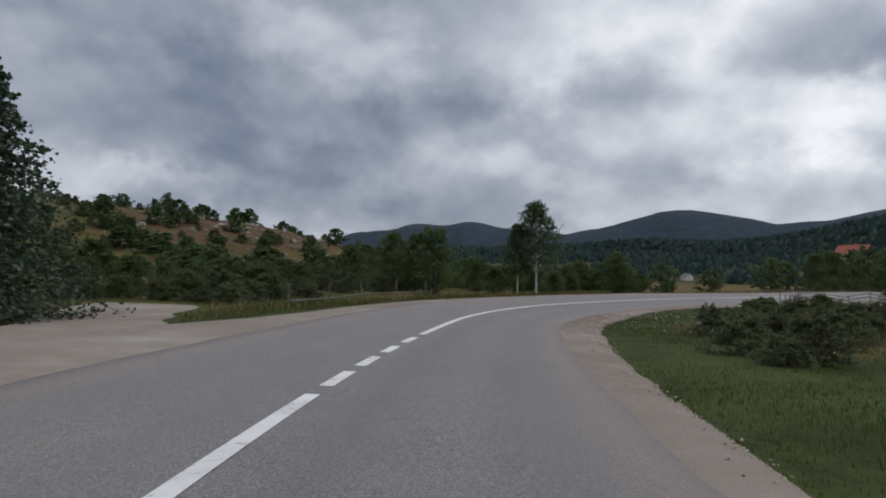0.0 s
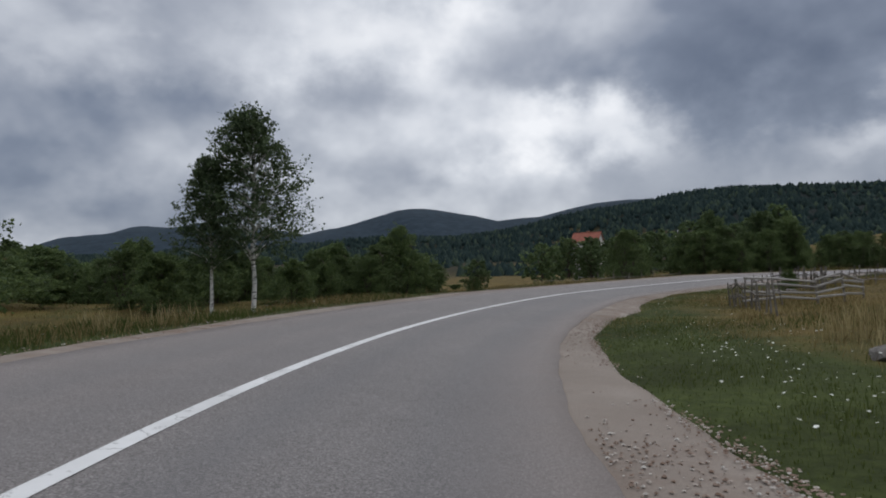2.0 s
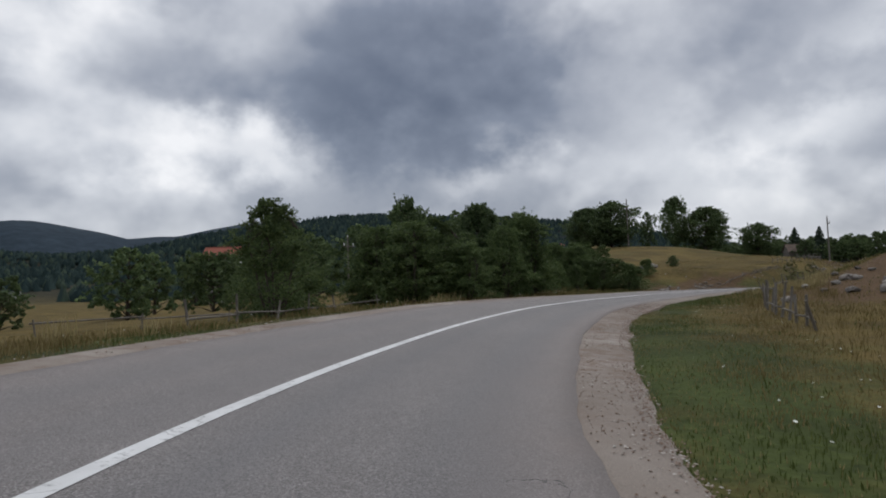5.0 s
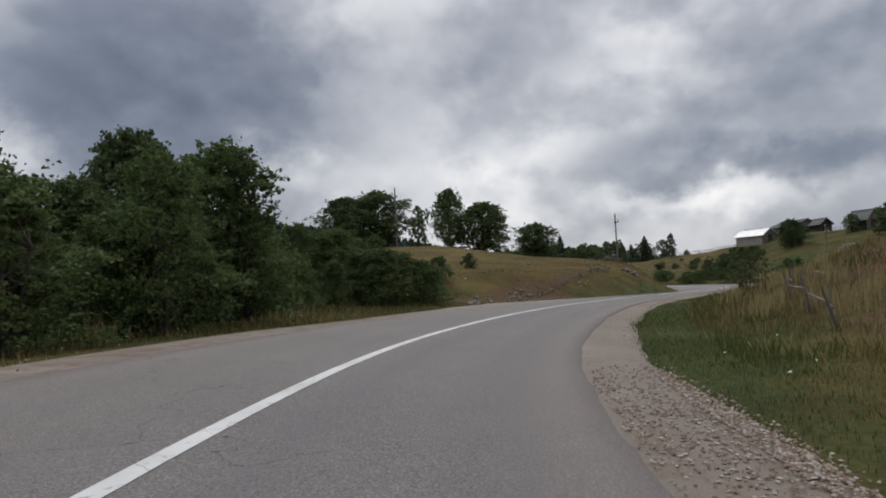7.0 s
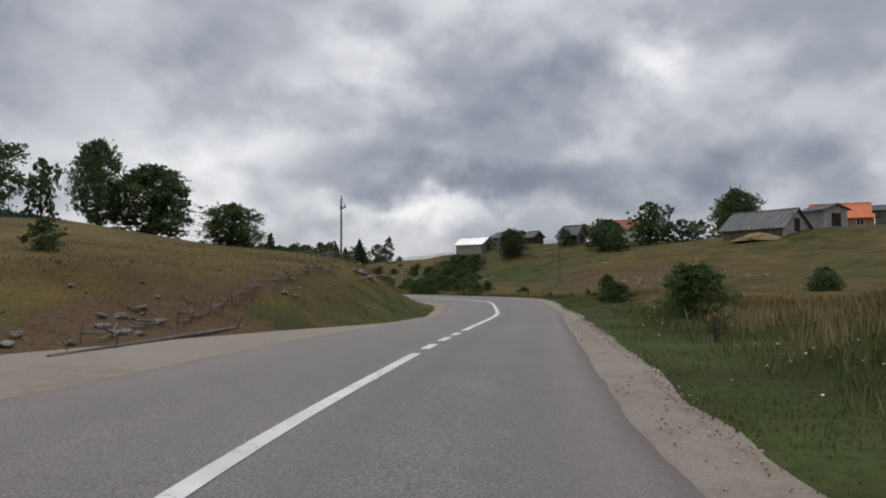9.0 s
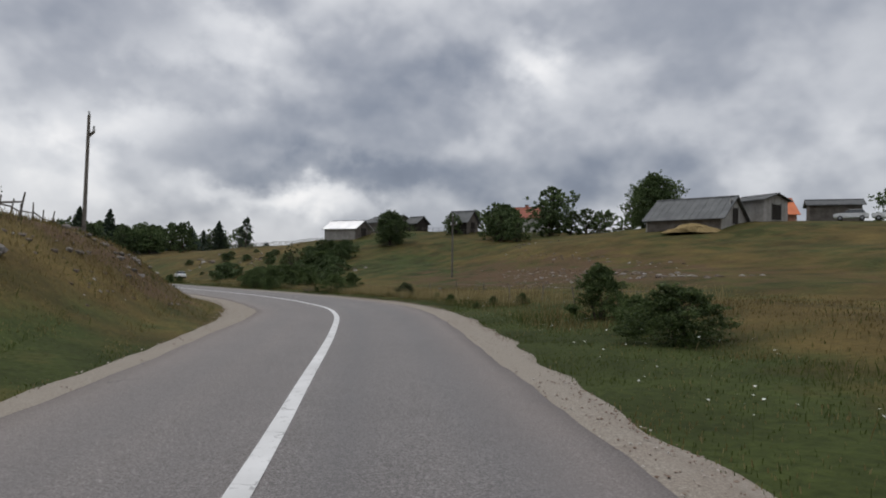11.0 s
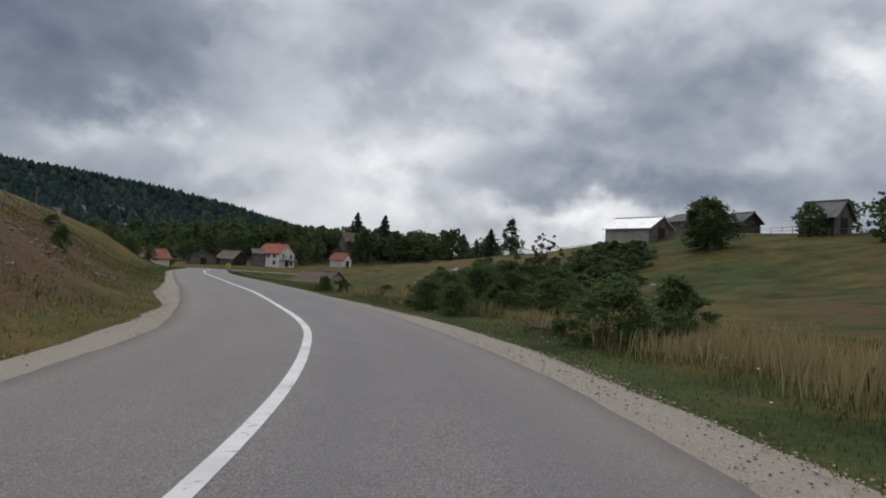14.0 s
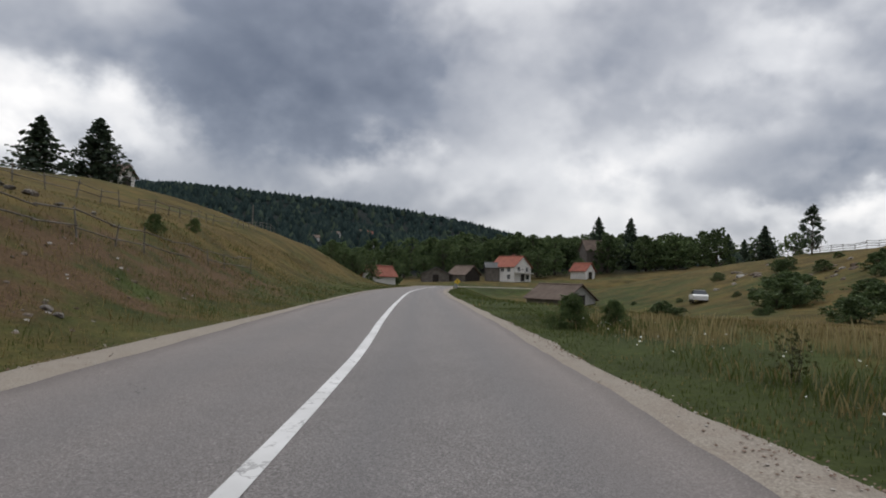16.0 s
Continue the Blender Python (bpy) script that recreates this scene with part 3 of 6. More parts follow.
# painted pieces of the centre line, from and to, in metres along the road
LINE_PIECES = [(0, 39.25), (39.82, 41.10), (41.70, 42.90), (43.57, 44.72), (45.48, 46.72), (47.6, 164.5), (165.25, 166.2), (166.95, 167.9), (168.5, 169.35), (170.1, 400)]
build_ground()
build_road()


# ---------------------------------------------------------------- plants
def m_leaf(dark, light, translucent=0.25):
    def build(N):
        rnd = N.n("ShaderNodeNewGeometry").outputs["Random Per Island"]
        tree = N.n("ShaderNodeObjectInfo").outputs["Random"]
        col = N.ramp(rnd, (0.0, dark), (0.75, light), (1.0, (light[0] * 1.3, light[1] * 1.25, light[2] * 1.2)))
        k = N.math("ADD", N.math("MULTIPLY", tree, 0.35), 0.8)
        sc = N.n("ShaderNodeVectorMath", col, operation="SCALE")
        N.feed(sc.inputs["Scale"], k)
        sh = bsdf(N, sc.outputs[0], 0.65, spec=0.25)
        tr = N.n("ShaderNodeBsdfTranslucent", sc.outputs[0])
        return N.n("ShaderNodeMixShader", translucent, sh, tr)

    return build


M_LEAF = material("oak_leaves", m_leaf((0.056, 0.088, 0.038), (0.118, 0.162, 0.066), 0.42))
M_ALDER = material("alder_leaves", m_leaf((0.050, 0.080, 0.030), (0.112, 0.152, 0.054), 0.45))
M_BIRCH = material("birch_leaves", m_leaf((0.046, 0.072, 0.034), (0.104, 0.142, 0.066), 0.4))
M_NEEDLE = material("conifer_needles", m_leaf((0.026, 0.042, 0.027), (0.060, 0.086, 0.050), 0.2))
M_RUSTY = material("browning_leaves", m_leaf((0.045, 0.055, 0.018), (0.100, 0.105, 0.038)))
M_BARK = two_tone("bark", (0.035, 0.028, 0.022), (0.11, 0.092, 0.075), 3, 0.9, 0.1, 25, 0.6, 0.03)


def m_birch_bark(N):
    co = obj_co(N)
    sc = N.n("ShaderNodeVectorMath", co, (1.0, 1.0, 5.0), operation="MULTIPLY")
    mark = N.ramp(N.noise(sc, 3.0, 5, 0.65), (0.50, 0.0), (0.60, 1.0))
    col = N.mix(mark, (0.62, 0.60, 0.55, 1), (0.06, 0.055, 0.05, 1))
    return bsdf(N, col, 0.7, N.noise(co, 20, 4), 0.3)


M_BIRCH_BARK = material("birch_bark", m_birch_bark)


def tube(path, radii, sides=6):
    """A tapered tube along points: verts and quads."""
    path = np.asarray(path, float)
    V, F = [], []
    d = np.gradient(path, axis=0)
    for i, (p, r) in enumerate(zip(path, radii)):
        t = d[i] / (np.linalg.norm(d[i]) + 1e-9)
        a = np.cross(t, [0.31, 0.95, 0.05])
        a /= np.linalg.norm(a) + 1e-9
        b = np.cross(t, a)
        for k in range(sides):
            q = 2 * math.pi * k / sides
            V.append(p + r * (math.cos(q) * a + math.sin(q) * b))
    for i in range(len(path) - 1):
        for k in range(sides):
            k2 = (k + 1) % sides
            F.append((i * sides + k, i * sides + k2, (i + 1) * sides + k2, (i + 1) * sides + k))
    return np.array(V), np.array(F)


def join(pieces):
    V, F, n = [], [], 0
    for v, f in pieces:
        V.append(v)
        F.append(f + n)
        n += len(v)
    return np.vstack(V), np.vstack(F)


def leaves(rng, points, size, droop=0.2, fold=0.25):
    """A folded leaf clump (two quads) at each point, turned at random."""
    n = len(points)
    a = rng.normal(size=(n, 3))
    a[:, 2] = a[:, 2] * 0.6 - droop
    a /= np.linalg.norm(a, axis=1)[:, None]
    b = np.cross(a, rng.normal(size=(n, 3)))
    b /= np.linalg.norm(b, axis=1)[:, None]
    c = np.cross(a, b)
    L = (size * rng.uniform(0.6, 1.4, n))[:, None]
    w = L * rng.uniform(0.35, 0.6, n)[:, None]
    p = np.asarray(points)
    mid0, mid1 = p - a * L * 0.5, p + a * L * 0.5
    s0, s1 = p + b * w - c * w * fold * 2, p - b * w - c * w * fold * 2
    V = np.stack([mid0, s0, mid1, s1], 1).reshape(-1, 3)
    F = np.arange(4 * n).reshape(n, 4)
    return V, F


def clump_points(rng, centre, radii, n, hollow=0.45):
    """Leaf places gathered on twigs in an uneven ellipsoid, fewer inside, with some twigs reaching out."""
    twigs = max(3, n // 9)
    d = rng.normal(size=(twigs, 3))
    d /= np.linalg.norm(d, axis=1)[:, None]
    r = hollow + (1 - hollow) * rng.uniform(0, 1, twigs) ** 0.6
    r *= np.where(rng.rand(twigs) < 0.16, rng.uniform(1.05, 1.45, twigs), 1.0)
    ph = rng.uniform(0, 6.28, 3)
    bump = 1 + 0.22 * np.sin(d[:, 0] * 4 + ph[0]) + 0.20 * np.sin(d[:, 2] * 5 + ph[1]) + 0.14 * np.sin(d[:, 1] * 8 + ph[2])
    ends = d * (r * bump)[:, None]
    pick = rng.randint(twigs, size=n)
    t = rng.uniform(0.72, 1.06, n)[:, None]
    return np.asarray(centre) + (ends[pick] * t + rng.normal(0, 0.10, (n, 3))) * np.asarray(radii)


def grow(name, seed, height, width, crown_base, blobs, per_blob, leaf, leaf_mat, bark_mat, trunk_r, stems=1, shape="round", label="", category="tree", droop=0.2):
    """A broad-leaved tree or bush at the origin: trunk with limbs, and a crown of leaf clumps."""
    rng = np.random.RandomState(seed)
    root = tagged(new(name), label, category)
    wood, pts = [], []
    tops = []
    for k in range(blobs):
        h = crown_base + (height - crown_base) * ((k + 0.5) / blobs) ** 0.85
        f = (h - crown_base) / (height - crown_base)
        if shape == "round":
            reach = width * 0.5 * math.sqrt(max(0.05, 1 - (1.9 * f - 0.85) ** 2 * 0.9))
        elif shape == "birch":
            reach = width * 0.5 * (1.05 - 0.85 * f) * (0.55 + 0.6 * min(1, f * 3))
        else:
            reach = width * 0.5 * (1.04 - 0.80 * f ** 2.3)
        ang = k * 2.399 + rng.uniform(-0.4, 0.4)
        rad = reach * rng.uniform(0.3, 0.95)
        c = np.array([rad * math.cos(ang), rad * math.sin(ang), h])
        size = max(0.12 * width, reach * rng.uniform(0.24, 0.58))
        size = min(size, 0.9 * (height - h) + 0.10 * width)
        flat = rng.uniform(0.55, 0.85)
        pts.append(clump_points(rng, c, (size, size, size * flat), int(per_blob * rng.uniform(0.7, 1.3)), 0.35))
        tops.append(c)
    lean = rng.uniform(-0.03, 0.03, 2) * height
    mains = []
    for q in range(stems):
        off = np.array([0.0, 0.0]) if stems == 1 else rng.uniform(-0.22, 0.22, 2) * width
        n = 6
        zz = np.linspace(-0.25, height * (0.93 if stems == 1 else rng.uniform(0.6, 0.85)), n)
        path = np.stack([off[0] * (0.3 + zz / height) + lean[0] * zz / height + rng.uniform(-0.02, 0.02, n) * width * 0.5, off[1] * (0.3 + zz / height) + lean[1] * zz / height + rng.uniform(-0.02, 0.02, n) * width * 0.5, zz], 1)
        wood.append(tube(path, np.linspace(trunk_r, trunk_r * 0.15, n), 7))
        mains.append(path)
    for c in tops:
        main = mains[rng.randint(len(mains))]
        z0 = max(crown_base * 0.55, c[2] - 0.45 * np.hypot(c[0], c[1]) - 0.2)
        i = np.interp(z0, main[:, 2], np.arange(len(main)))
        lo = main[int(i)]
        base = lo + (main[min(int(i) + 1, len(main) - 1)] - lo) * (i - int(i))
        mid = (base + c) / 2 + np.array([0, 0, 0.08 * np.linalg.norm(c - base)])
        wood.append(tube([base, mid, c], [trunk_r * 0.38, trunk_r * 0.22, trunk_r * 0.08], 5))
    v, f = join(wood)
    part("trunk", np_mesh(name + "_wood", v, f, bark_mat, True), None, root)
    v, f = leaves(rng, np.vstack(pts), leaf, droop)
    part("crown", np_mesh(name + "_crown", v, f, leaf_mat), None, root)
    return root


def conifer(name, seed, height, width, whorls, leaf, label, bare=0.08, sparse=1.0, category="tree", dense=9):
    """A spruce or pine: straight trunk, drooping whorls of branches set with needle sprays."""
    rng = np.random.RandomState(seed)
    root = tagged(new(name), label, category)
    wood, pts = [tube([(0, 0, -0.3), (0.02, 0, height * 0.5), (0, 0, height)], [height * 0.02, height * 0.012, 0.01], 7)], []
    for k in range(whorls):
        f = (k + 0.5) / whorls
        z = height * (bare + (0.985 - bare) * f)
        reach = width * 0.5 * (1 - f) ** 0.85 * rng.uniform(0.8, 1.1) + 0.06 * width * (1 - f * 0.6)
        arms = max(4, int(9 * (1 - f * 0.5) * sparse))
        for j in range(arms):
            if rng.rand() > 0.4 + 0.6 * sparse:
                continue
            a = 2 * math.pi * j / arms + k * 0.9 + rng.uniform(-0.3, 0.3)
            r = reach * rng.uniform(0.65, 1.1)
            d = np.array([math.cos(a), math.sin(a), 0])
            end = d * r + np.array([0, 0, z - r * rng.uniform(0.15, 0.4)])
            if k % 2 == 0:
                wood.append(tube([(0, 0, z), (d * r * 0.5 + np.array([0, 0, z - r * 0.06])), end], [height * 0.005, height * 0.003, 0.008], 4))
            m = max(4, int(dense * sparse * (r / reach) + 3))
            t = rng.uniform(0.12, 1.0, m)[:, None]
            side = np.cross(d, [0, 0, 1])
            pts.append(np.array([0, 0, z]) + (end - np.array([0, 0, z])) * t + side * rng.normal(0, 0.22 * r, m)[:, None] * t + rng.normal(0, 0.05 * reach, (m, 3)))
    pts.append(np.stack([rng.normal(0, 0.03, 8), rng.normal(0, 0.03, 8), rng.uniform(0.93, 1.0, 8) * height], 1))
    v, f = join(wood)
    part("trunk", np_mesh(name + "_wood", v, f, M_BARK, True), None, root)
    v, f = leaves(rng, np.vstack(pts), leaf, 0.45, 0.15)
    part("crown", np_mesh(name + "_crown", v, f, M_NEEDLE), None, root)
    return root


used_templates = set()


def plant(template, x, y, height, label="", group="", wide=1.0, sink=0.1):
    """Stands a template at x, y at the given height; the first use moves the template itself."""
    own = template["tall"]
    k = height / own
    m = pose(x, y, ground_z(x, y) - sink, 0, 0, (x * 37.1 + y * 91.7) % 360) @ Matrix.Diagonal((k * wide, k * wide, k, 1))
    if template.name not in used_templates:
        used_templates.add(template.name)
        template.matrix_basis = m
        ob = template
    else:
        saved = template.matrix_basis.copy()
        template.matrix_basis = Matrix.Identity(4)
        ob = copy_thing(template, m)
        template.matrix_basis = saved
    return tagged(ob, label, "", group)


def template(ob, tall):
    ob["tall"] = tall
    return ob


T_OAK = [template(grow("deciduous_tree", s, 7.5, 7.5, 0.7, 46, 420, 0.20, M_LEAF, M_BARK, 0.24, label="broad dark green deciduous tree standing in grass"), 7.5) for s in (11, 12, 13)]
T_FAR = [template(grow("deciduous_tree", s, 7.0, 6.8, 0.4, 28, 95, 0.38, M_LEAF, M_BARK, 0.22, label="rounded green deciduous tree among other trees"), 7.0) for s in (21, 22, 23)]
T_ALDER = [template(grow("shrub_tree", s, 5.5, 4.6, 0.3, 30, 470, 0.10, M_ALDER, M_BARK, 0.09, 4, "bush", "dense green roadside shrub tree with many stems", "tree"), 5.5) for s in (31, 32, 33, 34)]
T_BUSH = [template(grow("bush", s, 2.0, 2.6, 0.1, 20, 620, 0.062, M_ALDER, M_BARK, 0.03, 5, "bush", "dense rounded green bush on grass", "bush"), 2.0) for s in (41, 42, 43)]
T_SCRUB = [template(grow("bush", s, 2.0, 2.4, 0.1, 18, 260, 0.105, M_LEAF, M_BARK, 0.05, 3, "bush", "dark green juniper-like bush on the slope", "bush"), 2.0) for s in (51, 52, 53)]
M_WEED = material("dark_weeds", m_leaf((0.072, 0.074, 0.046), (0.126, 0.152, 0.070), 0.52))
T_SHRUB = [template(grow("shrub", s, 2.0, 2.4, 0.1, 20, 120, 0.15, M_LEAF, M_BARK, 0.05, 3, "bush", "dark green juniper-like shrub on the rocky hill", "shrub"), 2.0) for s in (57, 58, 59)]
T_WEED = [template(grow("weed_bush", s, 1.0, 1.9, 0.05, 16, 300, 0.06, M_WEED, M_BARK, 0.015, 6, "bush", "dark tangled weeds with brown stalks", "weeds"), 1.0) for s in (55, 56)]
T_RUSTY = template(grow("bush", 61, 2.6, 2.2, 0.6, 22, 34, 0.10, M_RUSTY, M_BARK, 0.04, 4, "round", "thin browning shrub with bare stems", "bush"), 2.6)
T_BIRCH = [template(grow("birch_tree", s, 7.2, w, 2.4, 60, 300, 0.085, M_BIRCH, M_BIRCH_BARK, 0.095, 1, "birch", "young birch with white bark and airy crown", droop=0.7), 7.2) for s, w in ((71, 5.0), (72, 3.6))]
T_SPRUCE = [template(conifer("spruce_tree", s, 9.0, 6.0, 22, 0.46, "dark green spruce standing on the slope"), 9.0) for s in (81, 82)]
T_FIR = template(conifer("conifer_tree", 83, 8.0, 6.6, 34, 0.13, "large dark conifer with drooping branches", 0.06, 1.0, dense=95), 8.0)
T_PINE = template(grow("pine_tree", 86, 6.5, 3.9, 0.9, 24, 330, 0.16, M_NEEDLE, M_BARK, 0.14, 1, "bush", "lone ragged pine tree on a grassy hill crest", droop=0.1), 6.5)

r_weed = np.random.RandomState(15)
for i in range(44):
    s_w = r_weed.uniform(45.5, 68)
    x_w, y_w, _ = road_place(s_w, HALF_R(s_w) + EDGE_R(s_w) + 2.8 + 0.07 * (s_w - 46) + 7.5 * r_weed.uniform(0, 1) ** 1.2)
    plant(T_WEED[i % 2], float(x_w), float(y_w), r_weed.uniform(0.4, 1.0), group="verge weeds")
for i in range(9):
    s_w = r_weed.uniform(203, 236)
    x_w, y_w, _ = road_place(s_w, HALF_R(s_w) + EDGE_R(s_w) + 1.0 + 3.2 * r_weed.uniform(0, 1) ** 1.3)
    plant(T_BUSH[i % 3], float(x_w), float(y_w), r_weed.uniform(0.35, 0.6), "small dark shrub in tall verge grass", wide=1.0, group="verge weeds")
# part one: beside the side road, the birches, the verge
plant(T_FIR, -12.9, 18.2, 8.0, "large dark conifer beside a side lane", wide=1.15)
plant(T_ALDER[2], -15.2, 20.4, 3.0, "dark bush under a conifer beside the lane")
plant(T_ALDER[0], -18.5, 25.5, 4.0)
r_lane = random.Random(77)
for i in range(46):
    y_b = r_lane.uniform(26.5, 47)
    x_b = r_lane.uniform(-15.5, -8.5) + (y_b - 27) * 0.28
    if i % 3:
        plant(T_WEED[i % 2], x_b, y_b, r_lane.uniform(0.7, 1.4), group="verge weeds")
    else:
        plant(T_BUSH[i % 3], x_b - 2, y_b, r_lane.uniform(0.9, 1.8), "rank green shrub in tall grass behind the lane", wide=1.2, group="shrubs behind the lane")
for x_b, y_b, h_b in ((-14.5, 27.5, 1.7), (-17.5, 30.0, 2.4), (-13.2, 31.5, 1.5), (-19.5, 34.0, 2.8)):
    plant(T_ALDER[2], x_b, y_b, h_b, "dark leafy bush behind the side lane", group="shrubs behind the lane")
plant(T_BIRCH[0], 7.2, 51.7, 7.2, "taller young birch with white bark at the verge")
plant(T_BIRCH[1], 5.8, 51.9, 5.6, "slender young birch with white bark at the verge")
plant(T_ALDER[0], -0.6, 44.8, 4.6)
plant(T_ALDER[1], -3.4, 45.6, 4.2)
plant(T_ALDER[2], -6.5, 46.5, 3.2)
plant(T_ALDER[3], -1.8, 47.5, 4.4)
for x, y, h in ((4.2, 54.5, 2.2), (9.5, 57, 1.9), (11.5, 60, 1.7), (13.0, 63.5, 2.3), (15.2, 66.8, 2.6), (8, 63, 2.6), (3, 62, 3.0), (21.0, 62.8, 0.9), (-19.0, 36.5, 2.4), (-9.0, 42.5, 1.5)):
    plant(T_BUSH[int(x * 3) % 3], x, y, h)
plant(T_ALDER[1], 16.5, 63.2, 3.9, wide=1.0)
plant(T_ALDER[3], 13.2, 64.5, 3.2)
for x, y, h in ((24, 100, 2.6), (18, 92, 2.4), (40, 118, 3.6), (58, 118, 6.5), (63, 112, 5.5), (69, 110, 6.0), (75, 113, 6.5), (82, 112, 7.5), (88, 108, 6), (50, 125, 5), (95, 118, 7), (102, 112, 8), (78, 122, 8), (112, 128, 8), (86, 124, 7.5), (66, 128, 6), (46, 140, 6.5), (20, 130, 5)):
    plant(T_FAR[int(x) % 3], x, y, h)
r_belt = np.random.RandomState(5)
for i in range(46):
    x = 54 + 39 * (i + r_belt.uniform(0, 1)) / 46
    y = 81.2 + 0.03 * (x - 42) + r_belt.uniform(-0.8, 11) * (0.35 + 0.65 * r_belt.rand())
    x = max(x, 39.5 + 0.86 * (y - 64.6))
    low = 1.0 - 0.26 * (x > 74) - 0.08 * (x > 84)
    plant(T_ALDER[i % 4], x, y, low * (r_belt.uniform(2.7, 4.0) if y < 84.8 else r_belt.uniform(4.0, 5.2)), wide=r_belt.uniform(0.95, 1.35), group="roadside thicket")
plant(T_OAK[1], 71.5, 88, 7.0, "tall bright-topped tree above the thicket", wide=0.75)
plant(T_OAK[2], 66.2, 90.8, 7.4, "tall dark tree above the thicket", wide=0.52)
plant(T_ALDER[2], 50.5, 86.5, 5.6, "airy pale-leaved tree beside a field fence")
plant(T_ALDER[1], 57.5, 97.5, 5.8, wide=0.8)
plant(T_ALDER[0], 59.0, 95.5, 4.2)
plant(T_ALDER[3], 56.0, 93.5, 3.6, wide=1.3)
plant(T_ALDER[3], 69.3, 82.2, 5.9, "tall dense shrub tree standing out of the thicket", wide=1.05)
plant(T_ALDER[1], 71.6, 84.6, 6.2, "tall dense shrub tree behind the thicket", wide=1.1)
plant(T_ALDER[2], 60.6, 83.6, 5.3, wide=1.25)
plant(T_ALDER[0], 57.2, 82.8, 4.9, wide=1.25)
plant(T_ALDER[0], 65.2, 81.5, 4.8)
for x, y, h in ((83.5, 80.7, 2.4), (85.5, 80.8, 2.2), (82, 81.3, 2.7), (80, 81.5, 2.8)):
    plant(T_ALDER[int(x) % 4], x, y, h, wide=1.5, group="roadside thicket")
plant(T_ALDER[2], 44.0, 78.6, 4.6, "round shrub tree at the edge of a field")
# shrubs on the rocky hill
r_hill = np.random.RandomState(8)
for i in range(230):
    a, d = r_hill.uniform(5, 38), r_hill.uniform(62, 150)
    x, y = -d * math.sin(radians(a)), d * math.cos(radians(a))
    plant(T_SHRUB[i % 3], x, y, 0.6 + 2.2 * r_hill.rand() ** 2, wide=r_hill.uniform(0.9, 1.6), group="hill shrubs")
for i in range(44):
    a, d = r_hill.uniform(7, 35), r_hill.uniform(44, 78)
    plant(T_SHRUB[i % 3], -d * math.sin(radians(a)), d * math.cos(radians(a)), r_hill.uniform(0.6, 1.7), wide=1.4, group="hill shrubs")
for x, y, h in ((14, 60.5, 2.2), (15, 62, 2.8), (18, 64.5, 2.4), (13, 65, 3.0), (11.5, 62, 2.6), (19.5, 66, 1.9), (16.8, 65.5, 3.4)):
    plant((T_ALDER + T_BUSH)[int(x * 2) % 7], x, y, h, wide=1.35, group="field bushes")
for x, y, h in ((13.2, 28.6, 1.0), (14.6, 30.2, 1.05), (15.9, 32.4, 1.0), (13.9, 26.4, 0.95), (16.9, 29.7, 1.25)):
    plant(T_BUSH[int(x * 2) % 3], x, y, h, "dark bush among weeds beside a stake fence", wide=1.2)
r_left = np.random.RandomState(37)
for i in range(26):
    f = i / 25
    x, y = -7 + 26 * f + r_left.uniform(-1.5, 1.5), 50.5 + 16 * f + r_left.uniform(0.5, 9)
    plant((T_ALDER + T_BUSH)[i % 7], x, y, r_left.uniform(1.2, 2.7), "dark green shrub in a thicket behind the birches", wide=r_left.uniform(1.2, 1.7), group="field bushes")
r_back = np.random.RandomState(29)
for i in range(16):
    b, d = radians(r_back.uniform(-4, 15)), r_back.uniform(36, 62)
    plant((T_ALDER + T_BUSH)[i % 7], 4.6 - d * math.sin(b), 27 + d * math.cos(b), r_back.uniform(1.8, 3.2), wide=1.4, group="field bushes")
for x, y in ((123, 199), (127, 202), (118, 203), (132, 201), (114, 198)):
    plant(T_FAR[int(x) % 3], x, y, 11.3 - ground_z(x, y), wide=0.9)
plant(T_FAR[0], -53, 127, 4.6, "small tree on the crest of the rocky hill", wide=0.7)
for x, y, h in ((-40, 100, 3.6), (-30, 78, 3.0), (-24, 64, 3.2), (-18, 52, 2.8), (-45, 88, 4)):
    plant(T_SCRUB[int(-x) % 3], x, y, h)

# the pasture hill
plant(T_OAK[0], 145, 97, 8.8, "tall dark tree on the pasture crest", wide=0.55)
plant(T_OAK[1], 147.5, 92.5, 7.6, "broad dark tree on the pasture crest", wide=1.25)
plant(T_OAK[2], 136, 105, 7.6, "broad green tree behind the pasture crest", wide=1.3)
plant(T_OAK[0], 130.5, 107, 6.8, "green tree behind the pasture crest")
plant(T_FAR[1], 141, 100.5, 6.0, "thin-crowned tree on the pasture crest", wide=0.6)
plant(T_OAK[2], 154.6, 85.8, 5.8, "round dark tree on the pasture slope", wide=1.2)
plant(T_SCRUB[0], 100.5, 82.5, 1.2)
plant(T_SCRUB[1], 96.5, 86.5, 0.9)
plant(T_BUSH[1], 93, 82.6, 1.5)

# beside the road on the right
plant(T_RUSTY, 75.2, 66.2, 1.8)
plant(T_RUSTY, 77.2, 65.4, 1.5)
plant(T_BUSH[0], 95.6, 60.9, 1.75, "broad dark green bush in the verge grass", wide=1.2)
plant(T_BUSH[2], 96.9, 59.6, 1.5, wide=1.1)
plant(T_BUSH[1], 111.0, 57.2, 1.15, wide=1.5)
plant(T_BUSH[2], 113.4, 56.4, 0.9, wide=1.3)
for i in range(7):
    plant(T_SCRUB[i % 3], 108.5 + 2.3 * i, 46.4 - 1.75 * i, 0.9 + 0.1 * (i % 3), "low dark bush in a strip across the meadow", wide=1.7, group="strip of bushes")
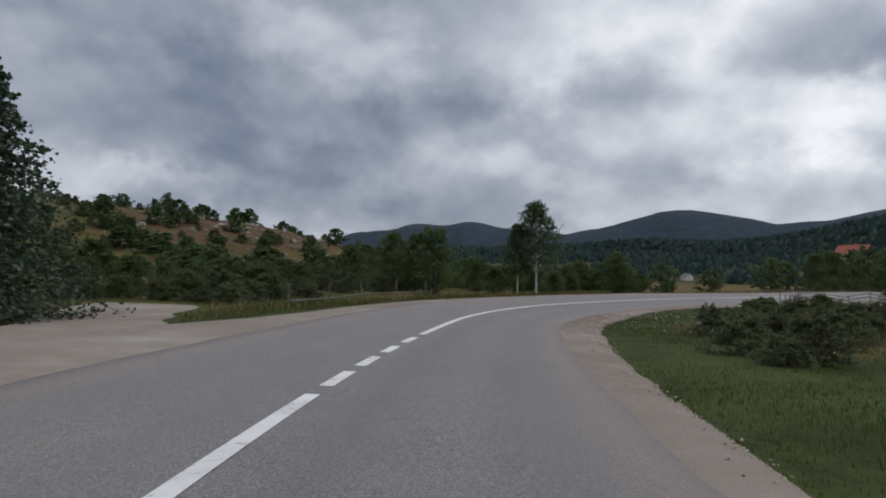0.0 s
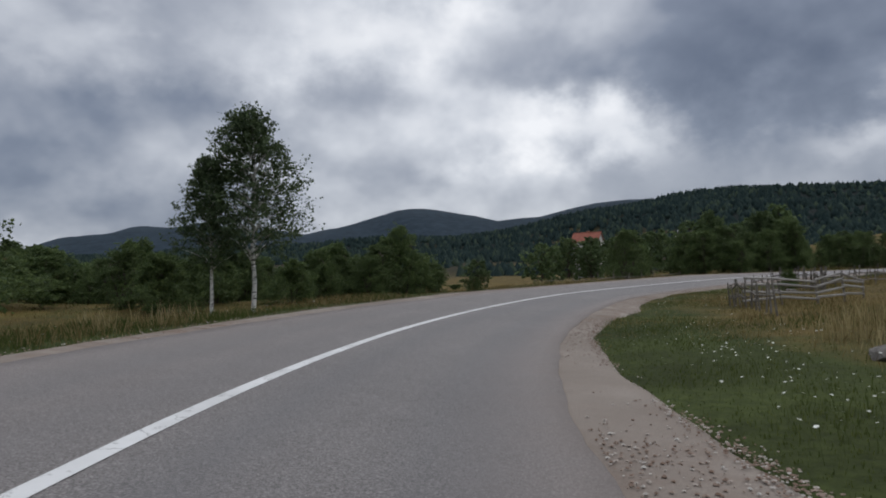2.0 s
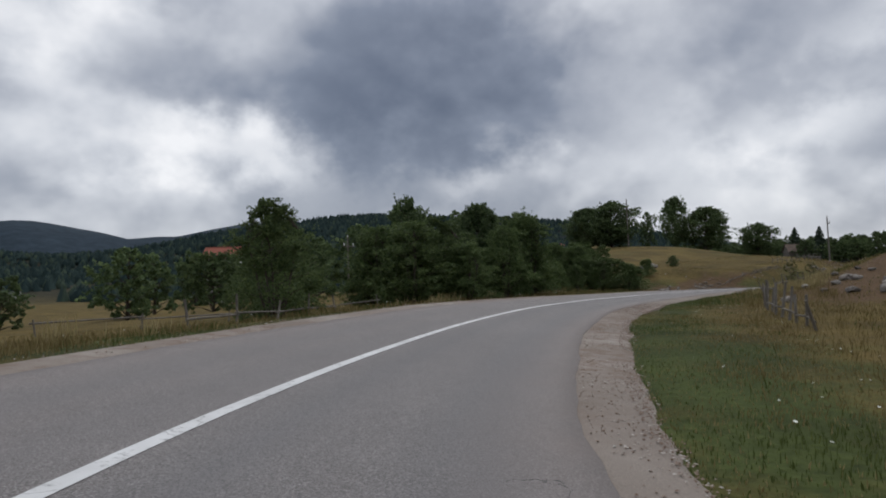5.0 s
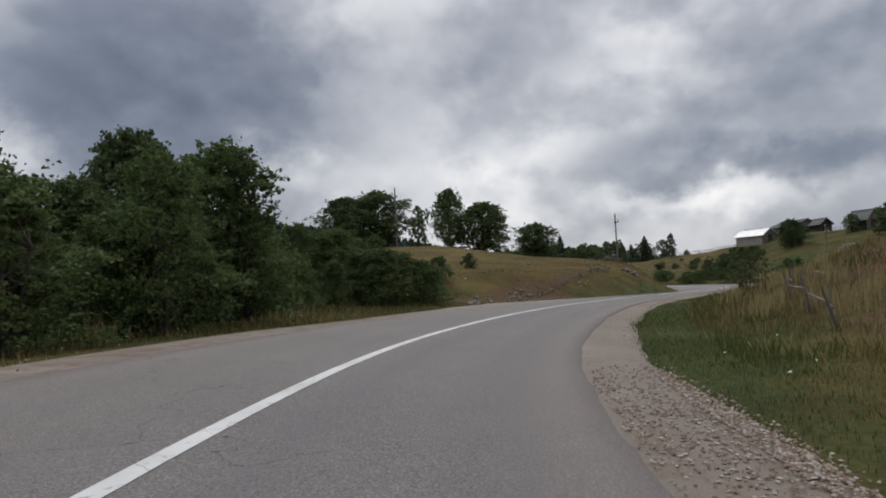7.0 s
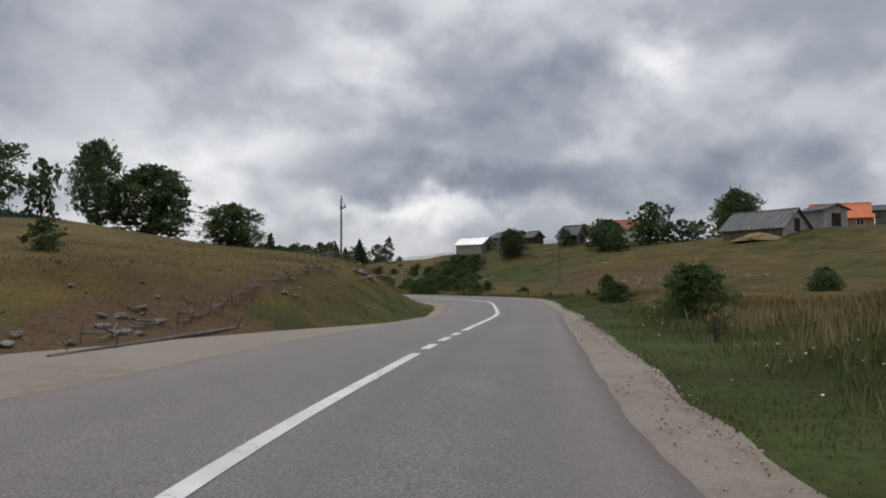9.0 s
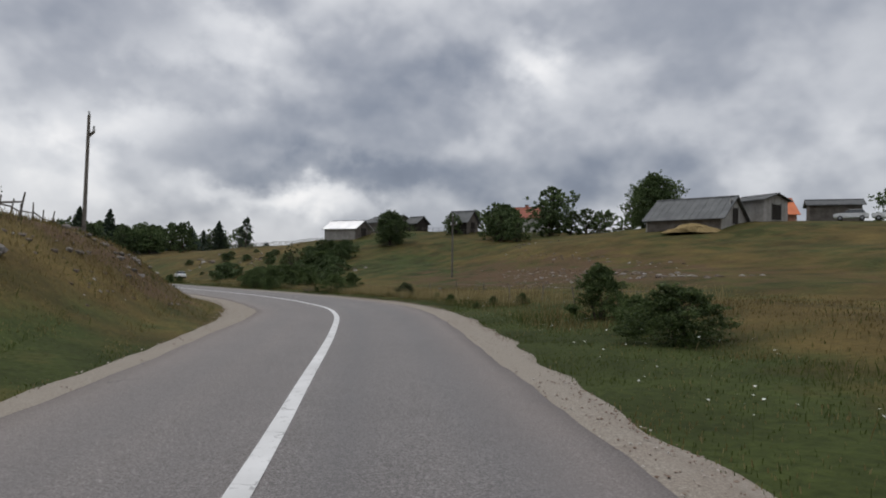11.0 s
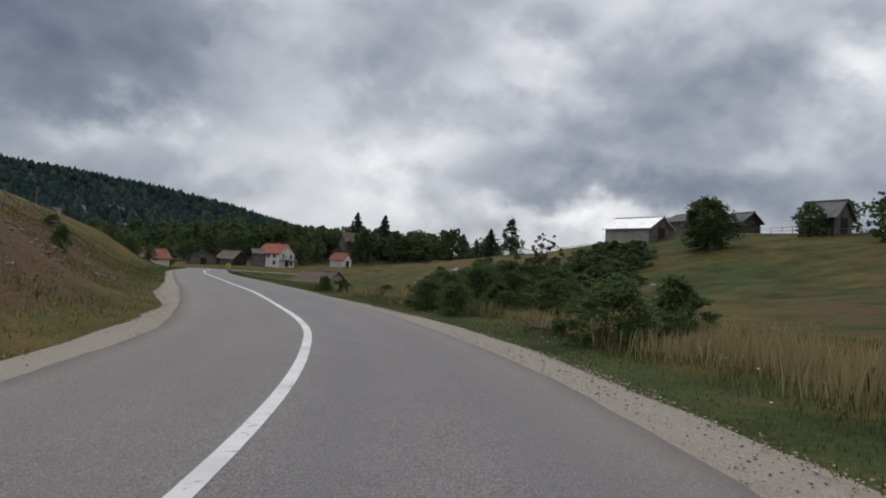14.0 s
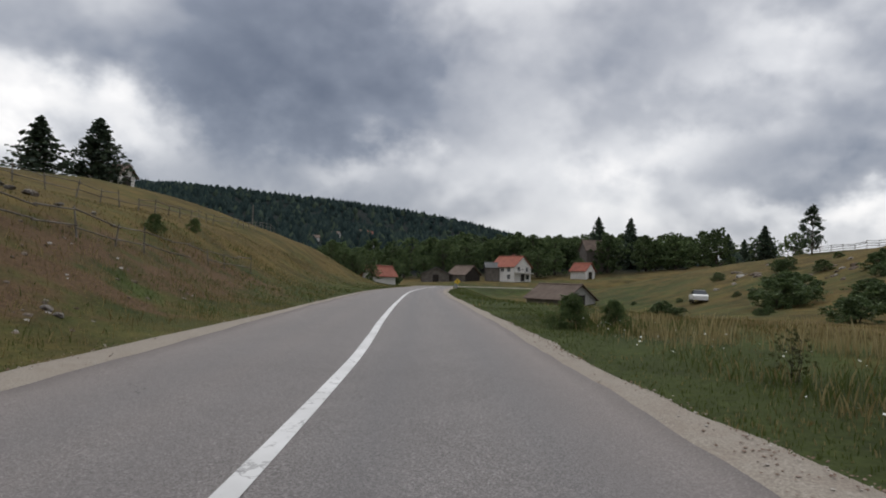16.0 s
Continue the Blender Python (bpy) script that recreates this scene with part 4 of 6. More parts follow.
plant(T_RUSTY, 87.6, 64.6, 1.0, "thin browning shrub in tall verge grass")
plant(T_WEED[0], 142.9, 54.3, 0.9, group="verge weeds")
plant(T_WEED[1], 144.2, 54.0, 0.7, group="verge weeds")
plant(T_BUSH[0], 117.0, 55.3, 1.6)
for x, y, h in ((160.8, 62.0, 1.2), (163.0, 63.2, 1.35), (165.0, 63.8, 1.1), (167.5, 61.5, 1.8), (164.0, 60.0, 1.5), (161.5, 58.6, 1.4), (169.0, 63.5, 1.5), (166.5, 58.0, 1.8), (171.5, 60.5, 1.8), (162.0, 60.4, 1.2), (173.5, 62.5, 1.6), (168.5, 59.2, 1.9)):
    plant(T_BUSH[int(x * 2) % 3], x, y, h, wide=1.1, group="ditch bushes")
plant(T_BUSH[2], 152.3, 57.6, 1.45, wide=1.3)
plant(T_BUSH[0], 153.6, 56.0, 1.5)
plant(T_BUSH[1], 176.6, 71.4, 0.95)
plant(T_BUSH[0], 178.0, 70.6, 0.8)
plant(T_RUSTY, 169.2, 66.4, 0.75)
for x, y, h in ((216, 66.5, 2.3), (219, 66, 2.6), (223, 65, 2.2), (213, 61, 1.8), (205, 55, 2.2), (200, 52, 2.6), (196, 54, 2.2), (192, 55.5, 2.0), (210, 50, 2.4), (216, 47, 2.8), (222, 45, 2.4), (208, 57, 1.7), (187, 57, 1.6), (228, 55, 1.6), (236, 58, 1.5), (244, 62, 1.3), (252, 66, 1.6), (238, 66, 1.4), (262, 74, 1.3), (232, 48, 1.9), (198, 57, 2.0), (202, 59, 1.9), (194, 60, 1.6), (207, 61, 1.8), (190, 52, 2.4), (204, 50, 2.6), (212, 54, 2.3), (218, 52, 2.4), (185, 61, 1.5)):
    plant(T_SCRUB[int(x) % 3], x, y, h, wide=1.7, group="gully bushes")

r_gully = np.random.RandomState(43)
for i in range(34):
    f = r_gully.rand()
    x, y = 192 + 34 * f + r_gully.uniform(-4, 4), 61 - 15 * f + r_gully.uniform(-4, 4)
    plant((T_SCRUB + T_BUSH)[i % 6], x, y, r_gully.uniform(1.2, 2.6), "dark green shrub filling the gully", wide=r_gully.uniform(1.3, 1.9), group="gully bushes")
for x, y, h in ((163.0, 60.5, 1.2), (165.2, 62.6, 1.5), (160.8, 60.2, 1.0), (166.8, 60.2, 2.0), (170.0, 61.4, 1.9), (172.5, 63.4, 1.3)):
    plant(T_ALDER[int(x) % 4], x, y, h, "leafy green shrub at the edge of the ditch", wide=1.5, group="ditch bushes")
r_scrub = np.random.RandomState(23)
for i in range(26):
    b, d = radians(r_scrub.uniform(-100, -78)), r_scrub.uniform(48, 110)
    plant(T_SCRUB[i % 3], 154 - d * math.sin(b), 64 + d * math.cos(b), r_scrub.uniform(0.5, 1.3), wide=1.6, group="slope bushes")

plant(T_RUSTY, 187, 58, 5.0, "airy thin shrub tree with long bare branches")
for i in range(12):
    plant(T_WEED[i % 2], 162 + r_scrub.uniform(0, 8), 60.6 + r_scrub.uniform(-1.8, 1.6), r_scrub.uniform(0.4, 0.7), group="verge weeds")

# trees round the barns on the slope
plant(T_OAK[1], 220.5, 37.3, 6.2, "rounded green tree before a pale barn", wide=1.1)
plant(T_PINE, 284.4, 61.5, 7.8, wide=0.95)
for x, y, h, k in ((208, 21, 6.3, 0), (204.5, 22, 5.0, 1), (211, 18.5, 6.0, 2), (201, 20.5, 4.2, 2), (214.5, 15.5, 5.0, 0), (212.5, 8.4, 8.8, 1), (209, 10.5, 5.2, 2), (214, 3.5, 4.8, 0), (211.5, 1.5, 5.2, 1), (209, -1.0, 5.0, 2), (206, -4.5, 4.6, 0), (230, 17.0, 4.4, 1), (219, 17, 4.6, 2), (224, 24, 4.2, 0)):
    plant(T_FAR[k], x, y, h, wide=1.15)
plant(T_OAK[2], 189.5, 2.0, 8.4, "large dark deciduous tree behind the barn")
plant(T_OAK[0], 193, 0.5, 7.0, "dark deciduous tree behind the barn")
for x, y, h in ((170, -24, 5.5), (166, -25, 5.0), (161, -24, 5.5), (157, -22, 4.5)):
    plant(T_FAR[int(x) % 3], x, y, h)

# the left slope at the end, and the hamlet
plant(T_SPRUCE[0], 214.5, 143.5, 8.4, "large dark spruce on the hill crest", wide=1.75)
plant(T_SPRUCE[1], 208.2, 145.5, 7.6, "dark spruce on the hill crest", wide=1.7)
plant(T_BUSH[0], 166.3, 81.3, 1.15, wide=0.8)
plant(T_BUSH[1], 182.3, 94.0, 0.95, wide=0.9)
plant(T_BUSH[2], 189.2, 98.8, 0.9, wide=0.8)
r_ham = np.random.RandomState(17)
for i in range(190):
    b, d = r_ham.uniform(-78, -42), r_ham.uniform(204, 350)
    x, y = 159 - d * math.sin(radians(b)), 67 + d * math.cos(radians(b))
    plant(T_FAR[i % 3], x, y, r_ham.uniform(5, 13), wide=r_ham.uniform(0.8, 1.2), group="hamlet wood")
for i in range(46):
    b, d = r_ham.uniform(-92, -71), r_ham.uniform(212, 300)
    x, y = 159 - d * math.sin(radians(b)), 67 + d * math.cos(radians(b))
    if r_ham.rand() < 0.22:
        plant(T_SPRUCE[i % 2], x, y, r_ham.uniform(9, 13), wide=1.3, group="hamlet wood")
    else:
        plant(T_FAR[i % 3], x, y, r_ham.uniform(8, 12), group="hamlet wood")
for x, y, h in ((262, 136, 4.5), (258, 130, 3.4), (264, 140, 5.0), (258, 134, 3.5), (276, 137, 5.0), (280, 139, 5.5), (254, 136, 4)):
    plant(T_FAR[int(x) % 3], x, y, h)
for i in range(60):
    b, d = r_ham.uniform(-80, -64), r_ham.uniform(226, 310)
    x, y = 159 - d * math.sin(radians(b)), 67 + d * math.cos(radians(b))
    plant(T_FAR[i % 3], x, y, r_ham.uniform(8, 11), wide=0.95, group="hamlet wood")
plant(T_SPRUCE[0], 380, 119.8, 17.5)
plant(T_SPRUCE[1], 384, 110, 17.0)


def build_forest():
    """The wood on the ridges, as many small cones of needles and rounded crowns; too many to count."""
    rng = np.random.RandomState(3)
    n = 42000
    b = rng.uniform(-130, 42, n)
    r = 330 + 900 * rng.uniform(0, 1, n) ** 0.75
    x, y = 80 - r * np.sin(np.radians(b)), 60 + r * np.cos(np.radians(b))
    keep = ((wave(x, y, 150, 21) * 0.5 + 0.8 + smooth(600, 800, r) > 0.75) | ((b > -84) & (b < -40))) & ((b > -96) | (r > 500))
    x, y, r = x[keep], y[keep], r[keep]
    z = ground_z(x, y)
    h, w = rng.uniform(5, 10, len(x)), rng.uniform(5.5, 9.5, len(x))
    k = 5
    ang = np.arange(k) * 2 * math.pi / k
    rings = ((0.0, 0.7), (0.45, 0.95), (1.0, 0.05))
    V = []
    cone = rng.rand(len(x)) < 0.5
    for f, wd in rings:
        wd = np.where(cone, (1.0 - f * 0.97), wd)
        rad = (w * 0.5 * wd)[:, None] * rng.uniform(0.7, 1.25, (len(x), k))
        V.append(np.stack([x[:, None] + rad * np.cos(ang), y[:, None] + rad * np.sin(ang), (z - 1 + h * f)[:, None] + rng.uniform(-0.6, 0.6, (len(x), k))], -1))
    V = np.stack(V, 1)
    base = (np.arange(len(x)) * k * len(rings))[:, None]
    F = []
    for i in range(len(rings) - 1):
        for j in range(k):
            F.append(base + np.array([i * k + j, i * k + (j + 1) % k, (i + 1) * k + (j + 1) % k, (i + 1) * k + j]))
    F = np.concatenate(F)
    tagged(new("forest", np_mesh("forest", V.reshape(-1, 3), F, M_FOREST, True)), "dark mixed forest covering the distant ridges", "forest", kind="stuff")


M_FOREST = material("forest_crowns", lambda N: bsdf(N, N.ramp(N.n("ShaderNodeNewGeometry").outputs["Random Per Island"], (0.0, (0.020, 0.033, 0.032)), (0.8, (0.036, 0.054, 0.048)), (1.0, (0.064, 0.085, 0.055))), 0.95, spec=0.02))
build_forest()


# ---------------------------------------------------------------- buildings
M_BOARD = two_tone("weathered_boards", (0.085, 0.072, 0.060), (0.20, 0.178, 0.155), 1.2, 0.85, 0.15, 9, 0.4, 0.02)
M_BOARD_PALE = two_tone("pale_grey_boards", (0.22, 0.205, 0.185), (0.40, 0.38, 0.35), 1.2, 0.85, 0.15, 9, 0.4, 0.02)
M_POST = two_tone("grey_fence_wood", (0.085, 0.075, 0.062), (0.22, 0.20, 0.175), 2.0, 0.9, 0.1, 14, 0.4, 0.01)
M_SHEET = two_tone("sheet_metal_roof", (0.42, 0.43, 0.45), (0.62, 0.63, 0.65), 0.5, 0.42, 0.5, 6, 0.1, 0.01, 0.35)
M_GREY_ROOF = two_tone("grey_fibre_cement_roof", (0.085, 0.088, 0.088), (0.155, 0.158, 0.155), 0.6, 0.8, 0.2, 7, 0.2, 0.02)
M_BROWN_ROOF = two_tone("brown_shingle_roof", (0.10, 0.072, 0.055), (0.185, 0.14, 0.112), 0.7, 0.85, 0.2, 8, 0.3, 0.02)
M_RED_ROOF = two_tone("red_clay_tile_roof", (0.19, 0.058, 0.038), (0.31, 0.100, 0.062), 0.8, 0.75, 0.25, 7, 0.3, 0.02)
M_ORANGE_ROOF = two_tone("new_orange_tile_roof", (0.48, 0.125, 0.045), (0.60, 0.18, 0.070), 0.6, 0.6, 0.3, 7, 0.2, 0.02)
M_PLASTER = two_tone("white_plaster", (0.52, 0.49, 0.45), (0.70, 0.68, 0.64), 0.6, 0.9, 0.15, 9, 0.15, 0.01)
M_BRICK = two_tone("hollow_brick_wall", (0.28, 0.13, 0.085), (0.40, 0.21, 0.14), 1.5, 0.9, 0.15, 12, 0.3, 0.01)
M_DARK = two_tone("dark_stained_wood", (0.022, 0.018, 0.015), (0.05, 0.042, 0.035), 2, 0.8, 0.15, 10, 0.2, 0.01)
M_GLASS = material("window_glass", lambda N: bsdf(N, (0.03, 0.035, 0.04, 1), 0.08, spec=0.8))


def box_bm(bm, x0, y0, z0, x1, y1, z1):
    v = [bm.verts.new(p) for p in ((x0, y0, z0), (x1, y0, z0), (x1, y1, z0), (x0, y1, z0), (x0, y0, z1), (x1, y0, z1), (x1, y1, z1), (x0, y1, z1))]
    for f in ((3, 2, 1, 0), (4, 5, 6, 7), (0, 1, 5, 4), (1, 2, 6, 5), (2, 3, 7, 6), (3, 0, 4, 7)):
        bm.faces.new([v[i] for i in f])


def prism_bm(bm, outline, y0, y1):
    """Extrudes an outline in x, z along y."""
    a = [bm.verts.new((x, y0, z)) for x, z in outline]
    b = [bm.verts.new((x, y1, z)) for x, z in outline]
    n = len(outline)
    bm.faces.new(a)
    bm.faces.new(b[::-1])
    for i in range(n):
        bm.faces.new((a[i], b[i], b[(i + 1) % n], a[(i + 1) % n])[::-1])


def fresh(*calls):
    bm = bmesh.new()
    for fn, *args in calls:
        fn(bm, *args)
    bmesh.ops.recalc_face_normals(bm, faces=bm.faces)
    return bm


def window(parent, side, along, z, w, h, hx, hy):
    """A framed window on a wall: side is +x, -x, +y or -y of a building hx by hy."""
    d = 0.05
    axis, sign = side[1], 1 if side[0] == "+" else -1

    def slab(a0, a1, z0, z1, lo, hi):
        if axis == "x":
            return (box_bm, *(sorted((sign * (hx + lo), sign * (hx + hi)))[:1]), a0, z0, sorted((sign * (hx + lo), sign * (hx + hi)))[1], a1, z1)
        return (box_bm, a0, sorted((sign * (hy + lo), sign * (hy + hi)))[0], z0, a1, sorted((sign * (hy + lo), sign * (hy + hi)))[1], z1)

    a0, a1, z0, z1, e = along - w / 2, along + w / 2, z, z + h, 0.09
    win = part("window", fresh(slab(a0, a1, z0, z1, 0.004, 0.03)), M_GLASS, parent)
    part("window_frame", fresh(slab(a0 - e, a0, z0 - e, z1 + e, 0.004, 0.07), slab(a1, a1 + e, z0 - e, z1 + e, 0.004, 0.07), slab(a0, a1, z1, z1 + e, 0.004, 0.07), slab(a0, a1, z0 - e, z0, 0.004, 0.09), slab(along - 0.03, along + 0.03, z0, z1, 0.03, 0.06)), M_PLASTER, win)
    return win


def building(name, x, y, turn, w, l, eave, ridge, wall_mat, roof_mat, gable_mat, label, category="barn", door=True, windows=(), chimney=False, over=0.45, boards=True, battens=True, sink=0.5, skirt=0.0):
    """A gabled house or barn: w across the gable (x), l along the ridge (y)."""
    ob = tagged(new(name), label, category)
    hw, hl, t = w / 2, l / 2, 0.18
    base = min(ground_z(x + a * math.cos(radians(turn)) - b * math.sin(radians(turn)), y + a * math.sin(radians(turn)) + b * math.cos(radians(turn))) for a in (-hw, hw) for b in (-hl, hl))
    top = max(ground_z(x, y), base)
    ob.matrix_basis = pose(x, y, top, 0, 0, turn)
    z0 = base - top - sink
    for s in (-1, 1):
        part("side_wall", fresh((box_bm, min(s * hw, s * (hw - t)), -hl + t, z0, max(s * hw, s * (hw - t)), hl - t, eave)), wall_mat, ob)
        part("gable_wall", fresh((prism_bm, [(-hw, z0), (hw, z0), (hw, eave), (0, ridge), (-hw, eave)], *sorted((s * hl, s * (hl - t))))), gable_mat, ob)
    slope = math.atan2(ridge - eave, hw)
    for s in (-1, 1):
        ex, ez = s * (hw + over), eave - over * math.tan(slope)
        out = [(0, ridge + 0.02), (ex, ez + 0.02), (ex, ez + 0.12), (0, ridge + 0.14)]
        roof = part("roof", fresh((prism_bm, out, -hl - over, hl + over)), roof_mat, ob)
        if battens:
            bm = bmesh.new()
            n = int((l + 2 * over) / 0.9)
            for i in range(n + 1):
                yy = -hl - over + (l + 2 * over - 0.08) * i / n
                prism_bm(bm, [(0, ridge + 0.142), (ex, ez + 0.122), (ex, ez + 0.16), (0, ridge + 0.18)], yy, yy + 0.08)
            bmesh.ops.recalc_face_normals(bm, faces=bm.faces)
            tagged(part("roof_rib", bm, roof_mat, roof), kind="stuff")
    part("ridge_cap", fresh((prism_bm, [(-0.22, ridge + 0.06), (0.22, ridge + 0.06), (0.16, ridge + 0.2), (0, ridge + 0.25), (-0.16, ridge + 0.2)], -hl - over, hl + over)), roof_mat, ob)
    if boards:
        for s in (-1, 1):
            bm = bmesh.new()
            n = int(w / 0.55)
            for i in range(1, n):
                xx = -hw + w * i / n
                hz = eave + (ridge - eave) * (1 - abs(xx) / hw) - 0.12
                ys = sorted((s * (hl + 0.002), s * (hl + 0.03)))
                box_bm(bm, xx - 0.03, ys[0], z0, xx + 0.03, ys[1], hz)
            tagged(part("board_strip", bm, gable_mat, ob), kind="stuff")
            bm = bmesh.new()
            n = int(l / 0.7)
            for i in range(1, n):
                yy = -hl + l * i / n
                xs = sorted((s * (hw + 0.002), s * (hw + 0.03)))
                box_bm(bm, xs[0], yy - 0.03, z0, xs[1], yy + 0.03, eave - 0.1)
            tagged(part("board_strip", bm, wall_mat, ob), kind="stuff")
    if door:
        part("door", fresh((box_bm, -0.7, -hl - 0.06, 0.0, 0.7, -hl - 0.035, 2.0), (box_bm, -0.82, -hl - 0.09, 0.0, -0.7, -hl - 0.035, 2.1), (box_bm, 0.7, -hl - 0.09, 0.0, 0.82, -hl - 0.035, 2.1)), M_DARK, ob)
    for win in windows:
        window(ob, *win, hw, hl)
    if chimney:
        c = part("chimney", fresh((box_bm, hw * 0.2, -0.35, ridge - 0.9, hw * 0.2 + 0.55, 0.3, ridge + 0.7)), M_BRICK, ob)
        part("chimney_cap", fresh((box_bm, hw * 0.2 - 0.08, -0.43, ridge + 0.71, hw * 0.2 + 0.63, 0.38, ridge + 0.82)), M_GREY_ROOF, c)
    return ob


def top_at(x, y, z):
    """Height of a roof that reaches the level z over the ground at x, y."""
    return z - ground_z(x, y)


# on the slope above the road
building("barn", 173.2, 7.3, -62, 8.0, 10.0, 0.6, top_at(173.2, 7.3, 12.3), M_BOARD, M_GREY_ROOF, M_BOARD_PALE, "large timber barn with grey roof and pale gable", windows=(("-y", -1.2, 2.0, 0.9, 0.9),))
building("shed", 171.6, -1.6, -84, 4.2, 5.0, 2.6, 3.3, M_BOARD_PALE, M_GREY_ROOF, M_BOARD_PALE, "small grey board shed beside the large barn", "shed")
building("house", 192.5, -21, -28, 8.0, 9.5, 2.4, top_at(192.5, -21, 16.0), M_BRICK, M_ORANGE_ROOF, M_BRICK, "house with bright new orange tile roof", "house", boards=False, windows=(("-x", -2.5, 0.9, 1.1, 1.2), ("-x", 2.0, 0.9, 1.1, 1.2)))
building("shed", 174.5, -17.5, -40, 3.4, 6.6, 2.4, 3.1, M_BOARD, M_GREY_ROOF, M_BOARD, "weathered dark board shed behind parked cars", "shed")
building("barn", 242.0, 41.6, -47, 5.4, 8.2, top_at(242.0, 41.6, 10.9), top_at(242.0, 41.6, 12.6), M_BOARD_PALE, M_SHEET, M_BOARD, "pale board barn with shiny sheet metal roof")
building("barn", 249, 31, -62, 8.0, 9.5, 2.4, top_at(249, 31, 14.6), M_BOARD, M_GREY_ROOF, M_BOARD, "grey-roofed timber barn behind another barn")
building("shed", 242, 26.3, -62, 3.4, 3.6, 2.0, 3.3, M_DARK, M_GREY_ROOF, M_DARK, "small dark wooden hut with steep roof", "shed")
building("hut", 228, 20.5, -50, 4.2, 4.6, 2.2, 4.2, M_DARK, M_GREY_ROOF, M_BOARD, "small dark gabled wooden hut beside trees", "hut")
building("house", 226, 7.5, -40, 7.5, 9, 2.6, top_at(226, 7.5, 15.8), M_PLASTER, M_RED_ROOF, M_PLASTER, "plastered house with orange roof half hidden by trees", "house", boards=False, chimney=True)
# in the valley behind the first bend
building("house", 131, 212, 40, 7.5, 8.5, top_at(131, 212, 11.2), top_at(131, 212, 14.0), M_PLASTER, M_RED_ROOF, M_PLASTER, "white plastered house with red tile roof and chimney", "house", boards=False, chimney=True, windows=(("-y", -1.8, 1.2, 1.0, 1.2), ("-y", 1.6, 1.2, 1.0, 1.2), ("+x", 0.0, 1.2, 1.0, 1.2), ("-x", 0.0, 1.2, 1.0, 1.2)))
# the hamlet
building("house", 335.2, 133.4, -17, 7.6, 8.0, 4.0, 6.8, M_PLASTER, M_RED_ROOF, M_PLASTER, "two-storey white house with red tile roof and balcony", "house", boards=False, chimney=True,
         windows=(("-x", -2.2, 2.5, 1.0, 1.1), ("-x", 0.0, 2.5, 1.0, 1.1), ("-x", 2.2, 2.5, 1.0, 1.1), ("-x", -2.2, 0.5, 1.0, 1.2), ("-x", 2.2, 0.5, 1.0, 1.2), ("-y", -1.9, 2.6, 1.0, 1.3), ("-y", 1.9, 2.6, 1.0, 1.3), ("-y", 2.2, 0.5, 1.4, 1.3)))
building("house", 352, 117.5, -20, 4.6, 5.2, 2.4, 4.5, M_PLASTER, M_RED_ROOF, M_PLASTER, "small plastered house with red roof between trees", "house", boards=False)
building("house", 372, 120, 40, 5.0, 6.0, 7.0, 10.0, M_BOARD, M_BROWN_ROOF, M_BOARD, "tall brown-roofed house among dark trees", "house", boards=False)
building("house", 270, 136, 60, 4.2, 5.0, 1.5, 3.2, M_PLASTER, M_RED_ROOF, M_PLASTER, "low white house with red roof below the slope", "house", boards=False, windows=(("-y", 0.0, 1.0, 0.9, 0.9),))
building("barn", 327.5, 153.5, -60, 7.5, 12.0, 2.3, 4.0, M_BOARD, M_GREY_ROOF, M_BOARD, "long grey-roofed barn at the hamlet")
building("barn", 327, 144, -20, 5.6, 6.5, 2.0, 4.2, M_BOARD, M_BROWN_ROOF, M_DARK, "brown-roofed timber barn at the hamlet")
building("shed", 333, 137.5, 30, 4.0, 5.0, 3.8, 5.0, M_BOARD, M_GREY_ROOF, M_BOARD, "tall grey wooden shed beside a white house", "shed")
building("barn", 266.6, 98.6, -33, 6.2, 10.0, 1.4, top_at(266, 97.5, 1.2), M_BOARD, M_BROWN_ROOF, M_BOARD_PALE, "low weathered barn with brown shingle roof in the hollow")
building("hut", 219.5, 147.5, 20, 3.6, 4.4, 2.2, 3.4, M_PLASTER, M_BROWN_ROOF, M_PLASTER, "small white hut beside spruces", "hut", boards=False)
r_vil = np.random.RandomState(31)
for i in range(20):
    b, d = (r_vil.uniform(-24, -4), r_vil.uniform(420, 640)) if i < 9 else (r_vil.uniform(-68, -52), r_vil.uniform(480, 760))
    ox, oy = (0, 0) if i < 9 else (159, 67)
    building("house", ox - d * math.sin(radians(b)), oy + d * math.cos(radians(b)), r_vil.uniform(0, 180), 6, 7, 2.6, 4.6, M_PLASTER if i % 2 else M_BRICK, M_BROWN_ROOF if i % 3 == 0 else M_RED_ROOF if i % 3 == 1 else M_GREY_ROOF, M_PLASTER, "distant white village house on the valley side", "house", boards=False, battens=False, door=False)
# balcony of the white house
balcony_house = [o for o in bpy.data.objects if o.get("label", "").startswith("two-storey white house")][0]
bal = part("balcony", fresh((box_bm, -3.6, -5.2, 2.15, 3.6, -4.1, 2.31)), M_PLASTER, balcony_house)
bm = bmesh.new()
box_bm(bm, -3.6, -5.2, 3.12, 3.6, -5.12, 3.2)
for i in range(14):
    xx = -3.58 + 7.1 * i / 13
    box_bm(bm, xx, -5.18, 2.312, xx + 0.04, -5.14, 3.12)
part("balcony_rail", bm, M_DARK, bal)


